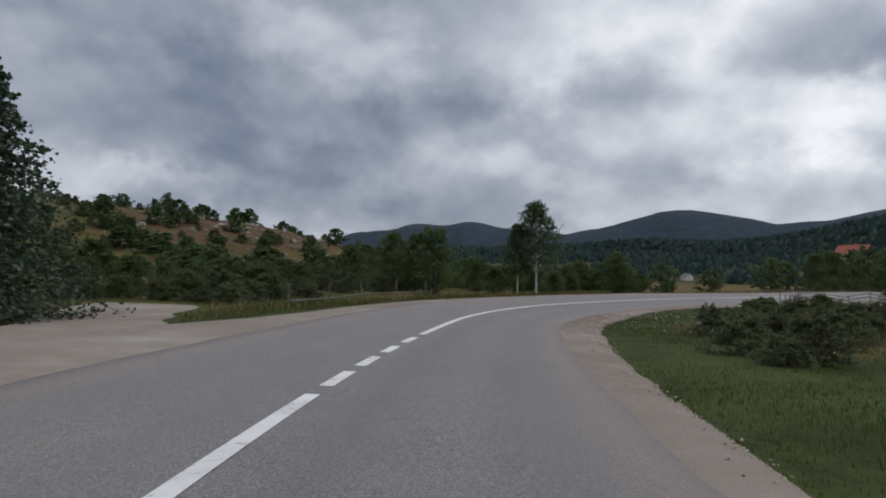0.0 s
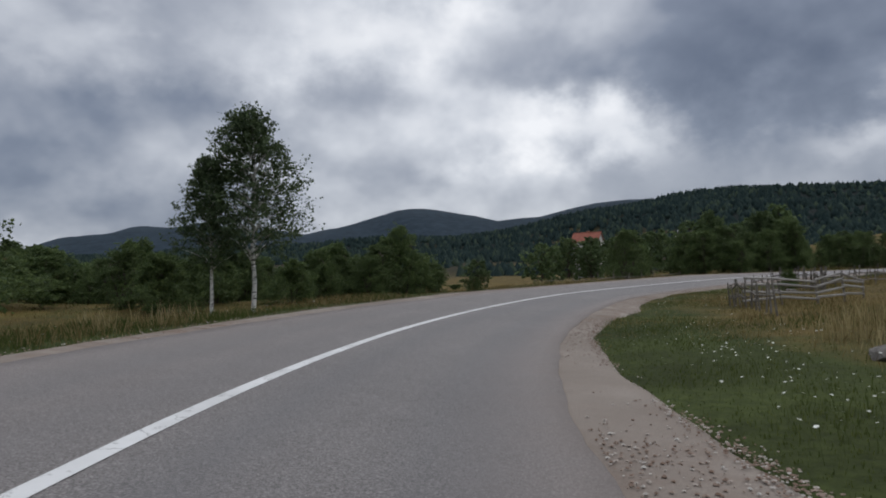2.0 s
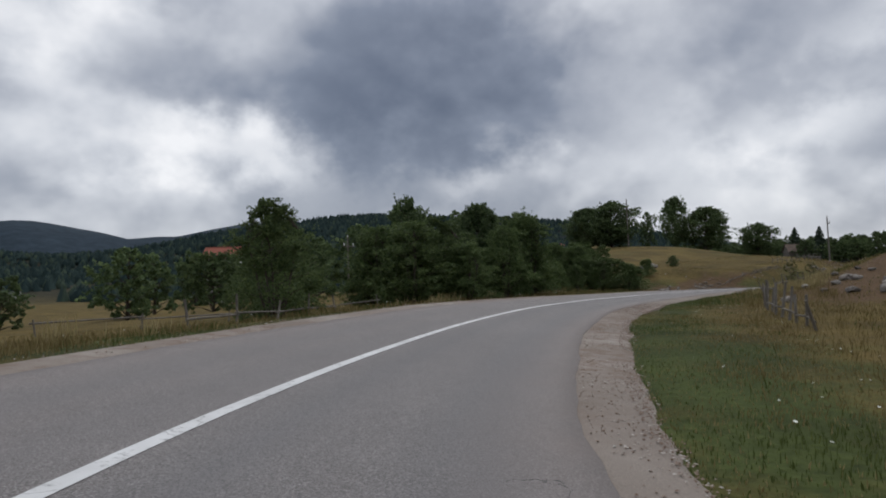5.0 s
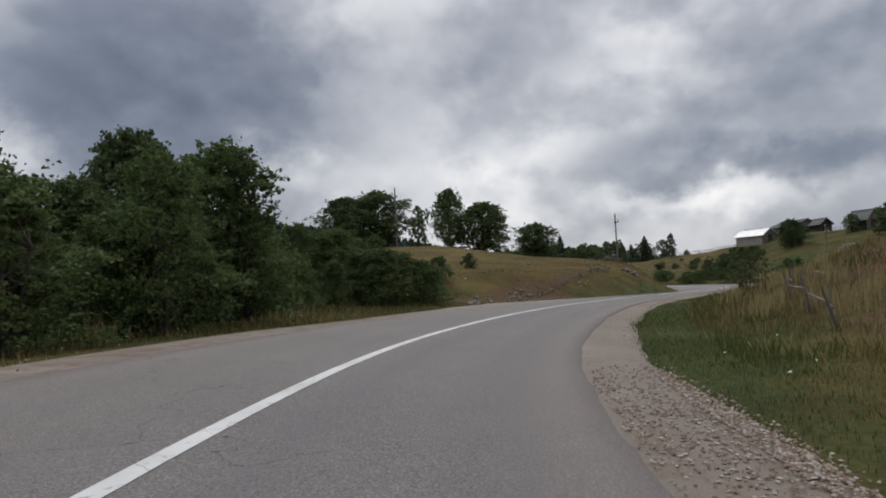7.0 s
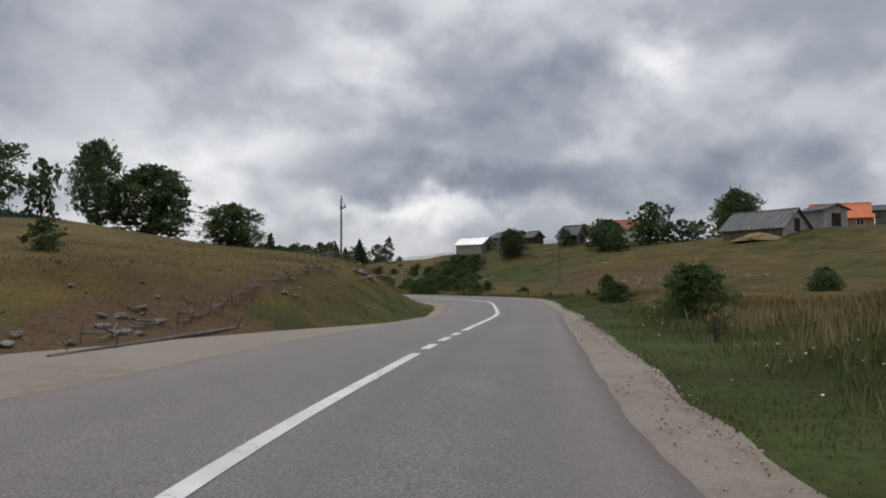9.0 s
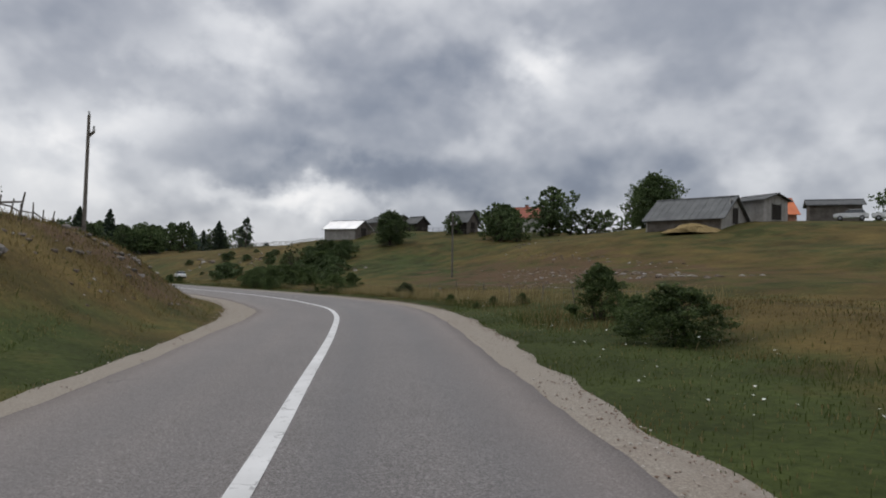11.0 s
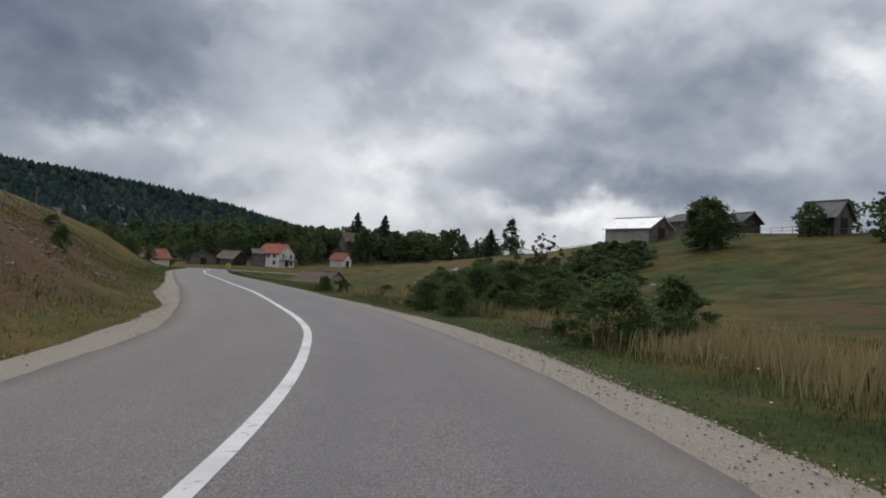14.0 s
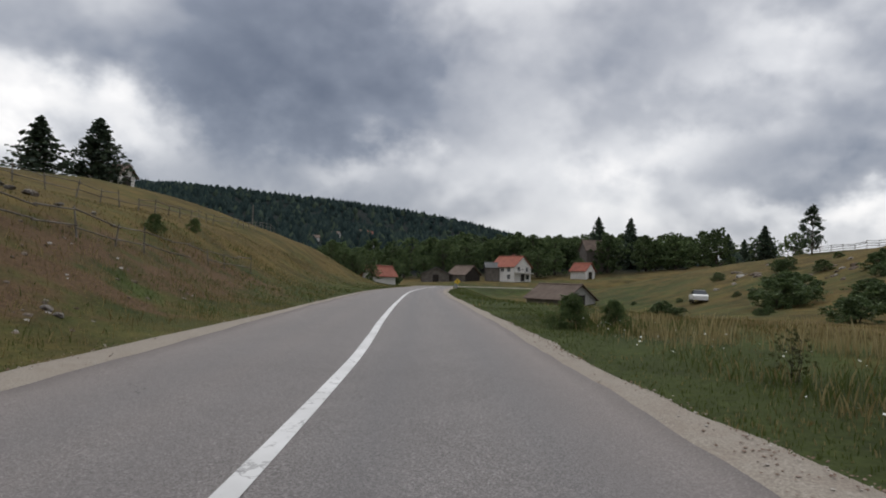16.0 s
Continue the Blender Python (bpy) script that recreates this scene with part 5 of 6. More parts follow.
# ---------------------------------------------------------------- cars
M_CAR = material("white_car_paint", lambda N: bsdf(N, N.ramp(N.noise(obj_co(N), 1.5, 3), (0.3, (0.70, 0.70, 0.70)), (0.7, (0.80, 0.80, 0.79))), 0.3, spec=0.5))
M_TYRE = material("tyre_rubber", lambda N: bsdf(N, (0.02, 0.02, 0.02, 1), 0.9))
M_RIM = material("steel_rim", lambda N: bsdf(N, (0.35, 0.35, 0.36, 1), 0.4, metal=0.8))


def car(x, y, turn, label):
    ob = tagged(new("car"), label, "car")
    ob.matrix_basis = pose(x, y, ground_z(x, y) + 0.02, 0, 0, turn)
    side = [(-2.0, 0.35), (2.0, 0.35), (2.05, 0.75), (1.85, 0.9), (1.0, 0.98), (-1.75, 0.98), (-2.05, 0.85)]
    cabin = [(-1.7, 0.985), (0.95, 0.985), (0.3, 1.42), (-1.35, 1.44)]

    def shell(outline, half, taper):
        bm = bmesh.new()
        a = [bm.verts.new((px, -half + taper * (pz > 1.1) * 1.0, pz)) for px, pz in outline]
        b = [bm.verts.new((px, half - taper * (pz > 1.1) * 1.0, pz)) for px, pz in outline]
        n = len(outline)
        bm.faces.new(a)
        bm.faces.new(b[::-1])
        for i in range(n):
            bm.faces.new((a[i], b[i], b[(i + 1) % n], a[(i + 1) % n])[::-1])
        bmesh.ops.recalc_face_normals(bm, faces=bm.faces)
        bmesh.ops.bevel(bm, geom=bm.edges[:], offset=0.05, segments=2, affect="EDGES")
        return bm

    part("body", shell(side, 0.82, 0), M_CAR, ob)
    part("glasshouse", shell(cabin, 0.74, 0.12), M_GLASS, ob, "dark car windows")
    part("car_roof", fresh((box_bm, -1.3, -0.6, 1.425, 0.28, 0.6, 1.47)), M_CAR, ob)
    for px in (-1.25, 1.25):
        for s in (-1, 1):
            wheel = part("wheel", fresh(), M_TYRE, ob)
            for nm, r, wd, mt in (("tyre", 0.31, 0.2, M_TYRE), ("rim", 0.19, 0.22, M_RIM)):
                bm = bmesh.new()
                bmesh.ops.create_cone(bm, cap_ends=True, segments=18, radius1=r, radius2=r, depth=wd, matrix=pose(px, s * 0.74, 0.31, 90))
                part(nm, bm, mt, wheel)
    for s in (-1, 1):
        part("headlight", fresh((box_bm, 2.0, s * 0.6 - 0.15, 0.66, 2.07, s * 0.6 + 0.15, 0.8)), M_RIM, ob)
    return ob


car(240.4, 74.6, 12, "white car parked on grass in the hollow")
car(168.2, -13.5, 40, "white car parked beside a dark shed")
car(165.0, -16.5, 35, "white car parked at the field's edge")


# ---------------------------------------------------------------- poles, fences, sign
def rod(bm, a, b, r0, r1, sides=7):
    v, f = tube([a, (np.array(a) + np.array(b)) / 2, b], [r0, (r0 + r1) / 2, r1], sides)
    vs = [bm.verts.new(p) for p in v]
    for q in f:
        bm.faces.new([vs[i] for i in q])
    bm.faces.new(vs[:sides][::-1])
    bm.faces.new(vs[-sides:])


def rod_mesh(a, b, r0, r1, sides=7):
    bm = bmesh.new()
    rod(bm, a, b, r0, r1, sides)
    bmesh.ops.recalc_face_normals(bm, faces=bm.faces)
    return bm


M_CERAMIC = material("white_ceramic", lambda N: bsdf(N, (0.55, 0.55, 0.53, 1), 0.3))


def utility_pole(x, y, height, turn, label, arms=True, lean=(0, 0), radius=0.12):
    ob = tagged(new("utility_pole"), label, "pole")
    ob.matrix_basis = pose(x, y, ground_z(x, y), lean[0], lean[1], turn)
    part("shaft", rod_mesh((0, 0, -0.4), (0, 0, height), radius, radius * 0.65, 9), M_POST, ob)
    if arms:
        arm = part("crossarm", fresh((box_bm, -0.75, -0.20, height - 1.05, 0.75, -0.10, height - 0.93)), M_POST, ob)
        for px in (-0.65, 0.65):
            part("insulator", rod_mesh((px, -0.15, height - 0.92), (px, -0.15, height - 0.66), 0.07, 0.05, 8), M_CERAMIC, arm)
        part("insulator", rod_mesh((0, 0, height - 0.02), (0, 0, height + 0.22), 0.07, 0.05, 8), M_CERAMIC, ob)
    else:
        part("insulator", rod_mesh((0.12, 0, height - 0.3), (0.12, 0, height - 0.05), 0.06, 0.05, 8), M_CERAMIC, ob)
    return ob


utility_pole(140.3, 73.0, top_at(140.3, 73, 9.7), 20, "tall wooden utility pole with crossarm on the bank")
utility_pole(171.8, 41.4, top_at(171.8, 41.4, 8.3), 10, "slim wooden utility pole standing in the sloping field", lean=(0, 1.5))
utility_pole(235, 136.5, top_at(235, 136.5, 11.6), 30, "short wooden pole on the grassy slope", False)
utility_pole(76.4, 108.1, top_at(76.4, 108.1, 6.9), 0, "wooden utility pole among bushes", True)
utility_pole(133.5, 101, top_at(133.5, 101, 14.9), 0, "wooden utility pole before trees on the crest", False)
utility_pole(233, 0, 7.0, 40, "wooden utility pole with crossarm behind a hedge", True)


def fence(name, pts, spacing, height, rails, label, lean=6, post_r=0.045, seed=1, rail_r=0.035, gaps=0.0, sag=0.0, mat=None):
    """Posts at even steps along a line on the ground, with round rails at the given heights."""
    rng = np.random.RandomState(seed)
    pts = np.array(pts, float)
    s = np.concatenate([[0], np.cumsum(np.linalg.norm(np.diff(pts, axis=0), axis=1))])
    n = max(2, int(round(s[-1] / spacing)) + 1)
    ss = np.linspace(0, s[-1], n)
    x, y = np.interp(ss, s, pts[:, 0]), np.interp(ss, s, pts[:, 1])
    z = ground_z(x, y)
    ob = tagged(new(name), label, "fence")
    ob.matrix_basis = Matrix.Translation((x[0], y[0], z[0]))
    o = np.array([x[0], y[0], z[0]])
    tops = []
    for i in range(n):
        p = np.array([x[i], y[i], z[i]]) - o
        h = height * rng.uniform(0.8, 1.2)
        d = rng.normal(0, math.tan(radians(lean)), 2) * h
        q = p + np.array([d[0], d[1], h])
        tops.append((p, q))
        if rng.rand() >= gaps:
            part("post", rod_mesh(p - np.array([0, 0, 0.3]), q, post_r * rng.uniform(0.8, 1.3), post_r * 0.75, 6), M_POST, ob)
    for k, f in enumerate(rails):
        for i in range(n - 1):
            if rng.rand() < gaps * 0.7:
                continue
            a = tops[i][0] + (tops[i][1] - tops[i][0]) * f + np.array([0, 0, rng.uniform(-0.06, 0.06)])
            b = tops[i + 1][0] + (tops[i + 1][1] - tops[i + 1][0]) * f + np.array([0, 0, rng.uniform(-0.06, 0.06) - sag * rng.rand()])
            e = (b - a) * 0.04
            part("rail", rod_mesh(a - e, b + e, rail_r * rng.uniform(0.8, 1.2), rail_r * 0.8, 6), mat or M_POST, ob)
    return ob


def along(s0, s1, u, step=3.0, u1=None):
    return [road_place(s, u + ((u1 if u1 is not None else u) - u) * (s - s0) / (s1 - s0))[:2] for s in np.arange(s0, s1 + 0.01, step)]


fence("rail_fence", along(55, 67, -6.6), 3.4, 0.95, (0.35,), "low pole fence with leaning grey posts at the verge", seed=2, lean=9)
fence("rail_fence", along(117, 127, -7.0, u1=-7.4), 2.6, 0.8, (0.35,), "low pole fence with thin posts along the verge", seed=3, lean=7)
fence("rail_fence", [(38, 85), (44, 84.5), (49, 83.4), (53, 81.6)], 4.2, 0.75, (0.7,), "single-rail pole fence across the field", seed=22, lean=4)
fence("picket_fence", [(24.6, 46.2), (25.0, 47.4), (27.4, 47.8)], 0.4, 1.05, (0.4, 0.8), "close-set grey picket fence of split poles", seed=5, lean=6, post_r=0.035)
fence("stake_fence", [(24.4, 45.8), (21.2, 41.8)], 1.0, 0.95, (0.55,), "row of upright grey stakes beside dark weeds", seed=24, lean=8, post_r=0.04)
fence("plank_fence", [(24.9, 46.6), (26.8, 46.0), (28.8, 45.7), (31, 46.2)], 1.4, 1.0, (0.25, 0.5, 0.75, 0.95), "weathered plank pen fence with wide gaps", seed=6, lean=4, rail_r=0.05, mat=M_BOARD_PALE)
fence("picket_fence", [(36.6, 55.9), (37.4, 54.6), (37.3, 53.2), (36.6, 52.4)], 0.16, 1.15, (0.2, 0.7), "dense palisade corner of grey split stakes", seed=7, lean=5, post_r=0.04)
fence("rail_fence", [(37.3, 53.4), (45.8, 55.5), (52, 57)], 2.4, 0.8, (0.35, 0.8), "grey pole fence running across the field", seed=8)
fence("rail_fence", along(121, 141, 9.3, u1=8.8), 1.25, 1.0, (0.3,), "grey stake fence with one low rail below the rocky slope", seed=9, lean=8, post_r=0.05)
plant(T_BUSH[1], 36.2, 54.2, 1.2, wide=0.8)
# branches and stakes on the left bank
fence("branch_fence", along(166, 187, -7.6, u1=-8.2), 0.55, 0.45, (0.3, 0.6), "tumbledown row of dry branches on the bank", seed=10, lean=38, post_r=0.018, rail_r=0.028, gaps=0.25)
fence("stake_fence", along(187, 204, -10.2), 1.3, 0.75, (0.6,), "old stake fence on top of the bank", seed=11, lean=9, post_r=0.035)
fence("stake_fence", [(124, 73.5), (131, 73.5), (138, 73.8), (146, 75.5), (153, 79)], 1.8, 0.8, (0.55,), "old stake fence on top of the road cutting", seed=12, lean=8, post_r=0.035)
# the slope at the end
fence("rail_fence", along(246, 281, -10.6, u1=-9.0), 2.4, 0.95, (0.35, 0.85), "long grey rail fence across the grassy slope", seed=13, lean=7, post_r=0.034, rail_r=0.026, gaps=0.12)
fence("rail_fence", [(176, 98), (184, 101.5), (192, 105.5), (200, 110), (209, 116), (220, 122), (230, 128)], 2.5, 1.0, (0.45, 0.85), "grey rail fence along the top of the slope", seed=14, lean=7, post_r=0.04, rail_r=0.026, gaps=0.12)
fence("stake_fence", [(176, 100), (178, 108), (184, 120), (192, 132)], 2.6, 1.1, (0.5,), "thin stake fence climbing the slope", seed=15, lean=7)
fence("rail_fence", [(263, 44), (272, 51), (280, 58), (287, 65)], 2.2, 1.2, (0.4, 0.7, 0.95), "pale rail fence on the hill crest", seed=16, lean=2, rail_r=0.05)
fence("rail_fence", [(246, 36), (252, 28), (228, 24), (214, 14)], 2.6, 1.1, (0.5, 0.9), "grey rail fence beside the barns", seed=17, lean=3)
fence("rail_fence", [(206, 4), (196, 2), (184, 0), (178, -2)], 2.4, 1.1, (0.5, 0.9), "grey board fence beside the large barn", seed=18, lean=3, rail_r=0.06)
fence("wire_fence", along(196, 222, 9.2, step=4), 4.0, 0.8, (0.8,), "low wire fence on thin stakes in the meadow", seed=19, lean=5, post_r=0.03, rail_r=0.008)
fence("stake_fence", along(143, 152, 8.3), 1.3, 0.8, (0.5,), "broken stake fence in dry grass", seed=20, lean=16, post_r=0.035, gaps=0.2)
fence("rail_fence", [(252, 90), (258, 92.5), (262, 95)], 3.0, 0.7, (0.9,), "pale rail before the low barn", seed=21, lean=2)

M_YELLOW = material("yellow_sign_face", lambda N: bsdf(N, N.ramp(N.noise(obj_co(N), 3, 3), (0.3, (0.62, 0.40, 0.03)), (0.7, (0.72, 0.48, 0.05))), 0.5))
M_STEEL = material("galvanised_steel", lambda N: bsdf(N, N.ramp(N.noise(obj_co(N), 6, 4), (0.3, (0.30, 0.31, 0.32)), (0.7, (0.45, 0.46, 0.47))), 0.45, metal=0.7))


def road_sign(x, y, turn):
    ob = tagged(new("road_sign"), "yellow warning sign on a steel post at the bend", "road sign")
    ob.matrix_basis = pose(x, y, ground_z(x, y), 0, 0, turn)
    part("post", rod_mesh((0, 0, -0.3), (0, 0, 1.9), 0.04, 0.04, 8), M_STEEL, ob)
    face = part("sign_face", fresh((prism_bm, [(-0.62, 1.15), (0.0, 0.53), (0.62, 1.15), (0.0, 1.77)], -0.07, -0.045)), M_YELLOW, ob)
    part("symbol", fresh((box_bm, -0.09, -0.078, 0.95, 0.09, -0.073, 1.4)), M_DARK, face)
    return ob


road_sign(282.8, 125.1, -64)


def guard_rail(pts, label):
    ob = tagged(new("guard_rail"), label, "guard rail")
    pts = np.array(pts, float)
    z = ground_z(pts[:, 0], pts[:, 1])
    for (x, y), h in zip(pts, z):
        part("post", fresh((box_bm, x - 0.05, y - 0.05, h - 0.3, x + 0.05, y + 0.05, h + 0.7)), M_STEEL, ob)
    bm = bmesh.new()
    rows = []
    for (x, y), h in zip(pts, z):
        rows.append([bm.verts.new((x, y - d, h + k)) for d, k in ((0.06, 0.42), (0.12, 0.5), (0.06, 0.57), (0.12, 0.64), (0.06, 0.72))])
    for a, b in zip(rows, rows[1:]):
        for i in range(4):
            bm.faces.new((a[i], a[i + 1], b[i + 1], b[i]))
    part("rail", bm, M_STEEL, ob)


guard_rail([road_place(s, 3.9 + 0.0 * s)[:2] for s in np.arange(352, 372, 2.5)], "grey steel guard rail on the outside of the bend")


# ---------------------------------------------------------------- stones
def m_rock(N):
    co = obj_co(N)
    lich = N.ramp(N.noise(co, 2.5, 5, 0.65), (0.42, 0.0), (0.58, 1.0))
    col = N.mix(lich, (0.40, 0.385, 0.36, 1), (0.22, 0.205, 0.185, 1))
    col = N.mix(0.6, col, N.ramp(N.noise(co, 14, 5, 0.7), (0.3, 0.55), (0.7, 1.25)), "MULTIPLY")
    k = N.math("ADD", N.math("MULTIPLY", N.n("ShaderNodeObjectInfo").outputs["Random"], 0.7), 0.4)
    sc = N.n("ShaderNodeVectorMath", N.mix(0.35, col, (0.20, 0.155, 0.115, 1)), operation="SCALE")
    N.feed(sc.inputs["Scale"], k)
    return bsdf(N, sc.outputs[0], 0.92, N.noise(co, 9, 6, 0.7), 0.7, 0.08, 0, 0.15)


M_ROCK = material("limestone", m_rock)


def m_rubble(N):
    rnd = N.n("ShaderNodeNewGeometry").outputs["Random Per Island"]
    col = N.ramp(rnd, (0.0, (0.085, 0.062, 0.045)), (0.55, (0.17, 0.138, 0.110)), (0.85, (0.26, 0.235, 0.205)), (1.0, (0.40, 0.38, 0.35)))
    col = N.mix(0.6, col, N.ramp(N.noise(obj_co(N), 9, 5, 0.7), (0.3, 0.55), (0.7, 1.25)), "MULTIPLY")
    return bsdf(N, col, 0.92, N.noise(obj_co(N), 9, 6, 0.7), 0.7, 0.05, 0, 0.15)


M_RUBBLE = material("limestone_rubble", m_rubble)


def rock_shape(seed, detail=2):
    bm = bmesh.new()
    bmesh.ops.create_icosphere(bm, subdivisions=detail, radius=0.5)
    rng = np.random.RandomState(seed)
    off = Vector(rng.uniform(-50, 50, 3))
    cuts = [Vector(rng.normal(size=3)).normalized() for _ in range(6)]
    lim = rng.uniform(0.24, 0.42, 6)
    for v in bm.verts:
        for c, l in zip(cuts, lim):
            d = v.co.dot(c)
            if d > l:
                v.co -= c * (d - l) * 0.9
        v.co *= 1 + 0.25 * noise.noise(v.co * 3 + off)
        v.co.z *= 0.7
    return bm


ROCK_MESHES = []
for k in range(5):
    me = bpy.data.meshes.new("rock")
    b = rock_shape(100 + k)
    b.to_mesh(me)
    b.free()
    me.materials.append(M_ROCK)
    ROCK_MESHES.append(me)


def rock(x, y, size, label="pale grey limestone rock in the grass", group="field stones"):
    ob = new("rock", ROCK_MESHES[int(x * 13 + y * 7) % 5])
    a = (x * 131 + y * 57) % 360
    ob.matrix_basis = pose(x, y, ground_z(x, y) + 0.12 * size, 0, 0, a) @ Matrix.Diagonal((size * 1.1, size * 0.9, size * 0.8, 1))
    return tagged(ob, label, "rock", group)


RUBBLE = ([], [])


def rubble(x, y, size, rng):
    """Adds one far stone to the joined rubble."""
    me = ROCK_LOW[rng.randint(len(ROCK_LOW))]
    v, f = me
    a = rng.uniform(0, 6.28)
    m = np.array([[math.cos(a), -math.sin(a), 0], [math.sin(a), math.cos(a), 0], [0, 0, 1]])
    n0 = sum(len(q) for q in RUBBLE[0])
    RUBBLE[0].append((v * np.array([1.1, 0.9, 0.8]) * size) @ m.T + np.array([x, y, ground_z(x, y) - 0.02 * size]))
    RUBBLE[1].append(f + n0)


ROCK_LOW = []
for k in range(4):
    b = rock_shape(120 + k, 1)
    b.verts.index_update()
    ROCK_LOW.append((np.array([v.co[:] for v in b.verts]), np.array([[v.index for v in f.verts] for f in b.faces])))
    b.free()

r_rock = np.random.RandomState(77)
for cx, cy, sx, sy, n, lo, hi in ((14.8, 34.1, 0.3, 0.3, 1, 0.5, 0.6), (34.2, 53.0, 1.4, 0.5, 7, 0.3, 0.6), (97.5, 84.5, 2.6, 1.2, 16, 0.5, 1.2), (66, 61, 7, 3.5, 26, 0.3, 0.9), (74, 57, 6, 4, 16, 0.4, 1.1),
                                 (116.5, 71.0, 1.8, 0.7, 14, 0.25, 0.6), (93.5, 77.2, 2.2, 0.5, 40, 0.12, 0.38), (88.5, 79.0, 2.0, 0.6, 34, 0.12, 0.42), (101, 74.2, 2.5, 0.6, 14, 0.12, 0.3), (173, 28.5, 9, 1.6, 34, 0.2, 0.6), (148, 34, 8, 1.6, 44, 0.2, 0.7), (160, 35, 11, 3.0, 150, 0.12, 0.45), (149, 41, 9, 3.5, 130, 0.10, 0.40), (146, 50, 4, 1.5, 60, 0.08, 0.3), (139, 37, 5, 1.2, 26, 0.2, 0.7), (158, 27, 8, 1.6, 30, 0.2, 0.6), (150, 43, 9, 2.0, 20, 0.15, 0.4),
                                 (133, 70.0, 8, 1.2, 40, 0.12, 0.4), (165, 79.5, 4, 1.2, 46, 0.10, 0.34), (174, 92, 2.5, 1.5, 12, 0.2, 0.5), (158, 76.5, 4, 1.0, 30, 0.10, 0.3), (240, 62, 10, 6, 22, 0.5, 1.4), (262, 70, 12, 6, 16, 0.5, 1.5), (205, 47, 6, 3, 10, 0.4, 0.9),
                                 (-36, 108, 24, 18, 330, 0.35, 1.7), (-26, 84, 14, 14, 170, 0.25, 1.1), (24, 60.5, 6, 0.6, 14, 0.15, 0.35), (130, 8, 9, 5, 14, 0.5, 1.2), (190, 22, 5, 3, 12, 0.3, 0.8)):
    for _ in range(n):
        x, y = cx + r_rock.normal(0, sx * 0.6), cy + r_rock.normal(0, sy * 0.6)
        s, u = road_coords(x, y)
        if abs(u[0]) < 5.6:
            continue
        size = r_rock.uniform(lo, hi)
        if abs(u[0]) > 17 or size < 0.26:
            rubble(x, y, size, r_rock)
        else:
            rock(x, y, size)
for n, s0, s1, u0, u1, lo, hi in ((260, 206, 236, -5.6, -9.5, 0.05, 0.24), (230, 236, 262, -6.5, -11.0, 0.05, 0.26), (150, 232, 246, -6.5, -9.5, 0.08, 0.34), (90, 196, 208, -6.0, -9.0, 0.06, 0.3), (120, 158, 172, -8.5, -12.5, 0.06, 0.28)):
    for _ in range(n):
        sx, ux = r_rock.uniform(s0, s1), r_rock.uniform(u0, u1)
        x, y, _z = road_place(sx, ux)
        if wave(float(x), float(y), 3.5, 91) > r_rock.uniform(-0.6, 0.6):
            rubble(float(x), float(y), r_rock.uniform(lo, hi), r_rock)
tagged(new("stone_rubble", np_mesh("stone_rubble", np.vstack(RUBBLE[0]), np.vstack(RUBBLE[1]), M_RUBBLE)), "scattered grey limestone rubble on slopes and banks", "rubble", kind="stuff")


def timber(x, y, length, turn, label, r=0.09):
    ob = tagged(new("log", None), label, "log")
    ob.matrix_basis = pose(x, y, ground_z(x, y) + r, 0, 0, turn)
    part("stem", rod_mesh((-length / 2, 0, 0), (length / 2, 0, 0.05), r, r * 0.6, 8), M_POST, ob)
    for k in range(3):
        t = -length * 0.3 + k * length * 0.3
        part("branch", rod_mesh((t, 0, 0), (t + 0.5, 0.4 * (-1) ** k, 0.35), r * 0.35, r * 0.1, 5), M_POST, ob)
    return ob


timber(92.2, 75.6, 9.5, 166, "long dry fallen trunk lying along the verge", 0.06)
timber(88.0, 77.6, 4.0, 150, "dry fallen branch lying beside stones", 0.04)
for i in range(9):
    timber(155.3 + 0.22 * i % 1.1, 58.7 + 0.16 * i % 0.9, 0.8, 35 * i, "short pale split stick on a small pile", 0.035)


# hay heap beside the barn
def hay_mound(x, y, r, h):
    rng = np.random.RandomState(4)
    n = 26
    a = np.arange(n) * 2 * math.pi / n
    V, F = [(0, 0, h)], []
    rings = 7
    for i in range(1, rings + 1):
        f = i / rings
        rad = r * f * (1 + 0.12 * np.sin(3 * a + i) + rng.uniform(-0.08, 0.08, n))
        zz = h * (1 - f ** 1.6) + rng.uniform(-0.06, 0.06, n) - 0.15 * (i == rings)
        V += list(zip(rad * np.cos(a), 0.7 * rad * np.sin(a), zz))
    for i in range(rings - 1):
        for k in range(n):
            F.append((1 + i * n + k, 1 + i * n + (k + 1) % n, 1 + (i + 1) * n + (k + 1) % n, 1 + (i + 1) * n + k))
    me = bpy.data.meshes.new("hay_mound")
    me.from_pydata(V, [], F + [(0, 1 + k, 1 + (k + 1) % n) for k in range(n)])
    me.materials.append(two_tone("old_hay", (0.20, 0.14, 0.06), (0.36, 0.27, 0.13), 2, 0.95, 0.1, 18, 0.8, 0.08))
    ob = new("hay_mound", me)
    ob.matrix_basis = pose(x, y, ground_z(x, y), 0, 0, 60)
    tagged(ob, "low heap of old yellow hay beside the barn", "hay")


hay_mound(168.5, 11.5, 3.4, 1.1)


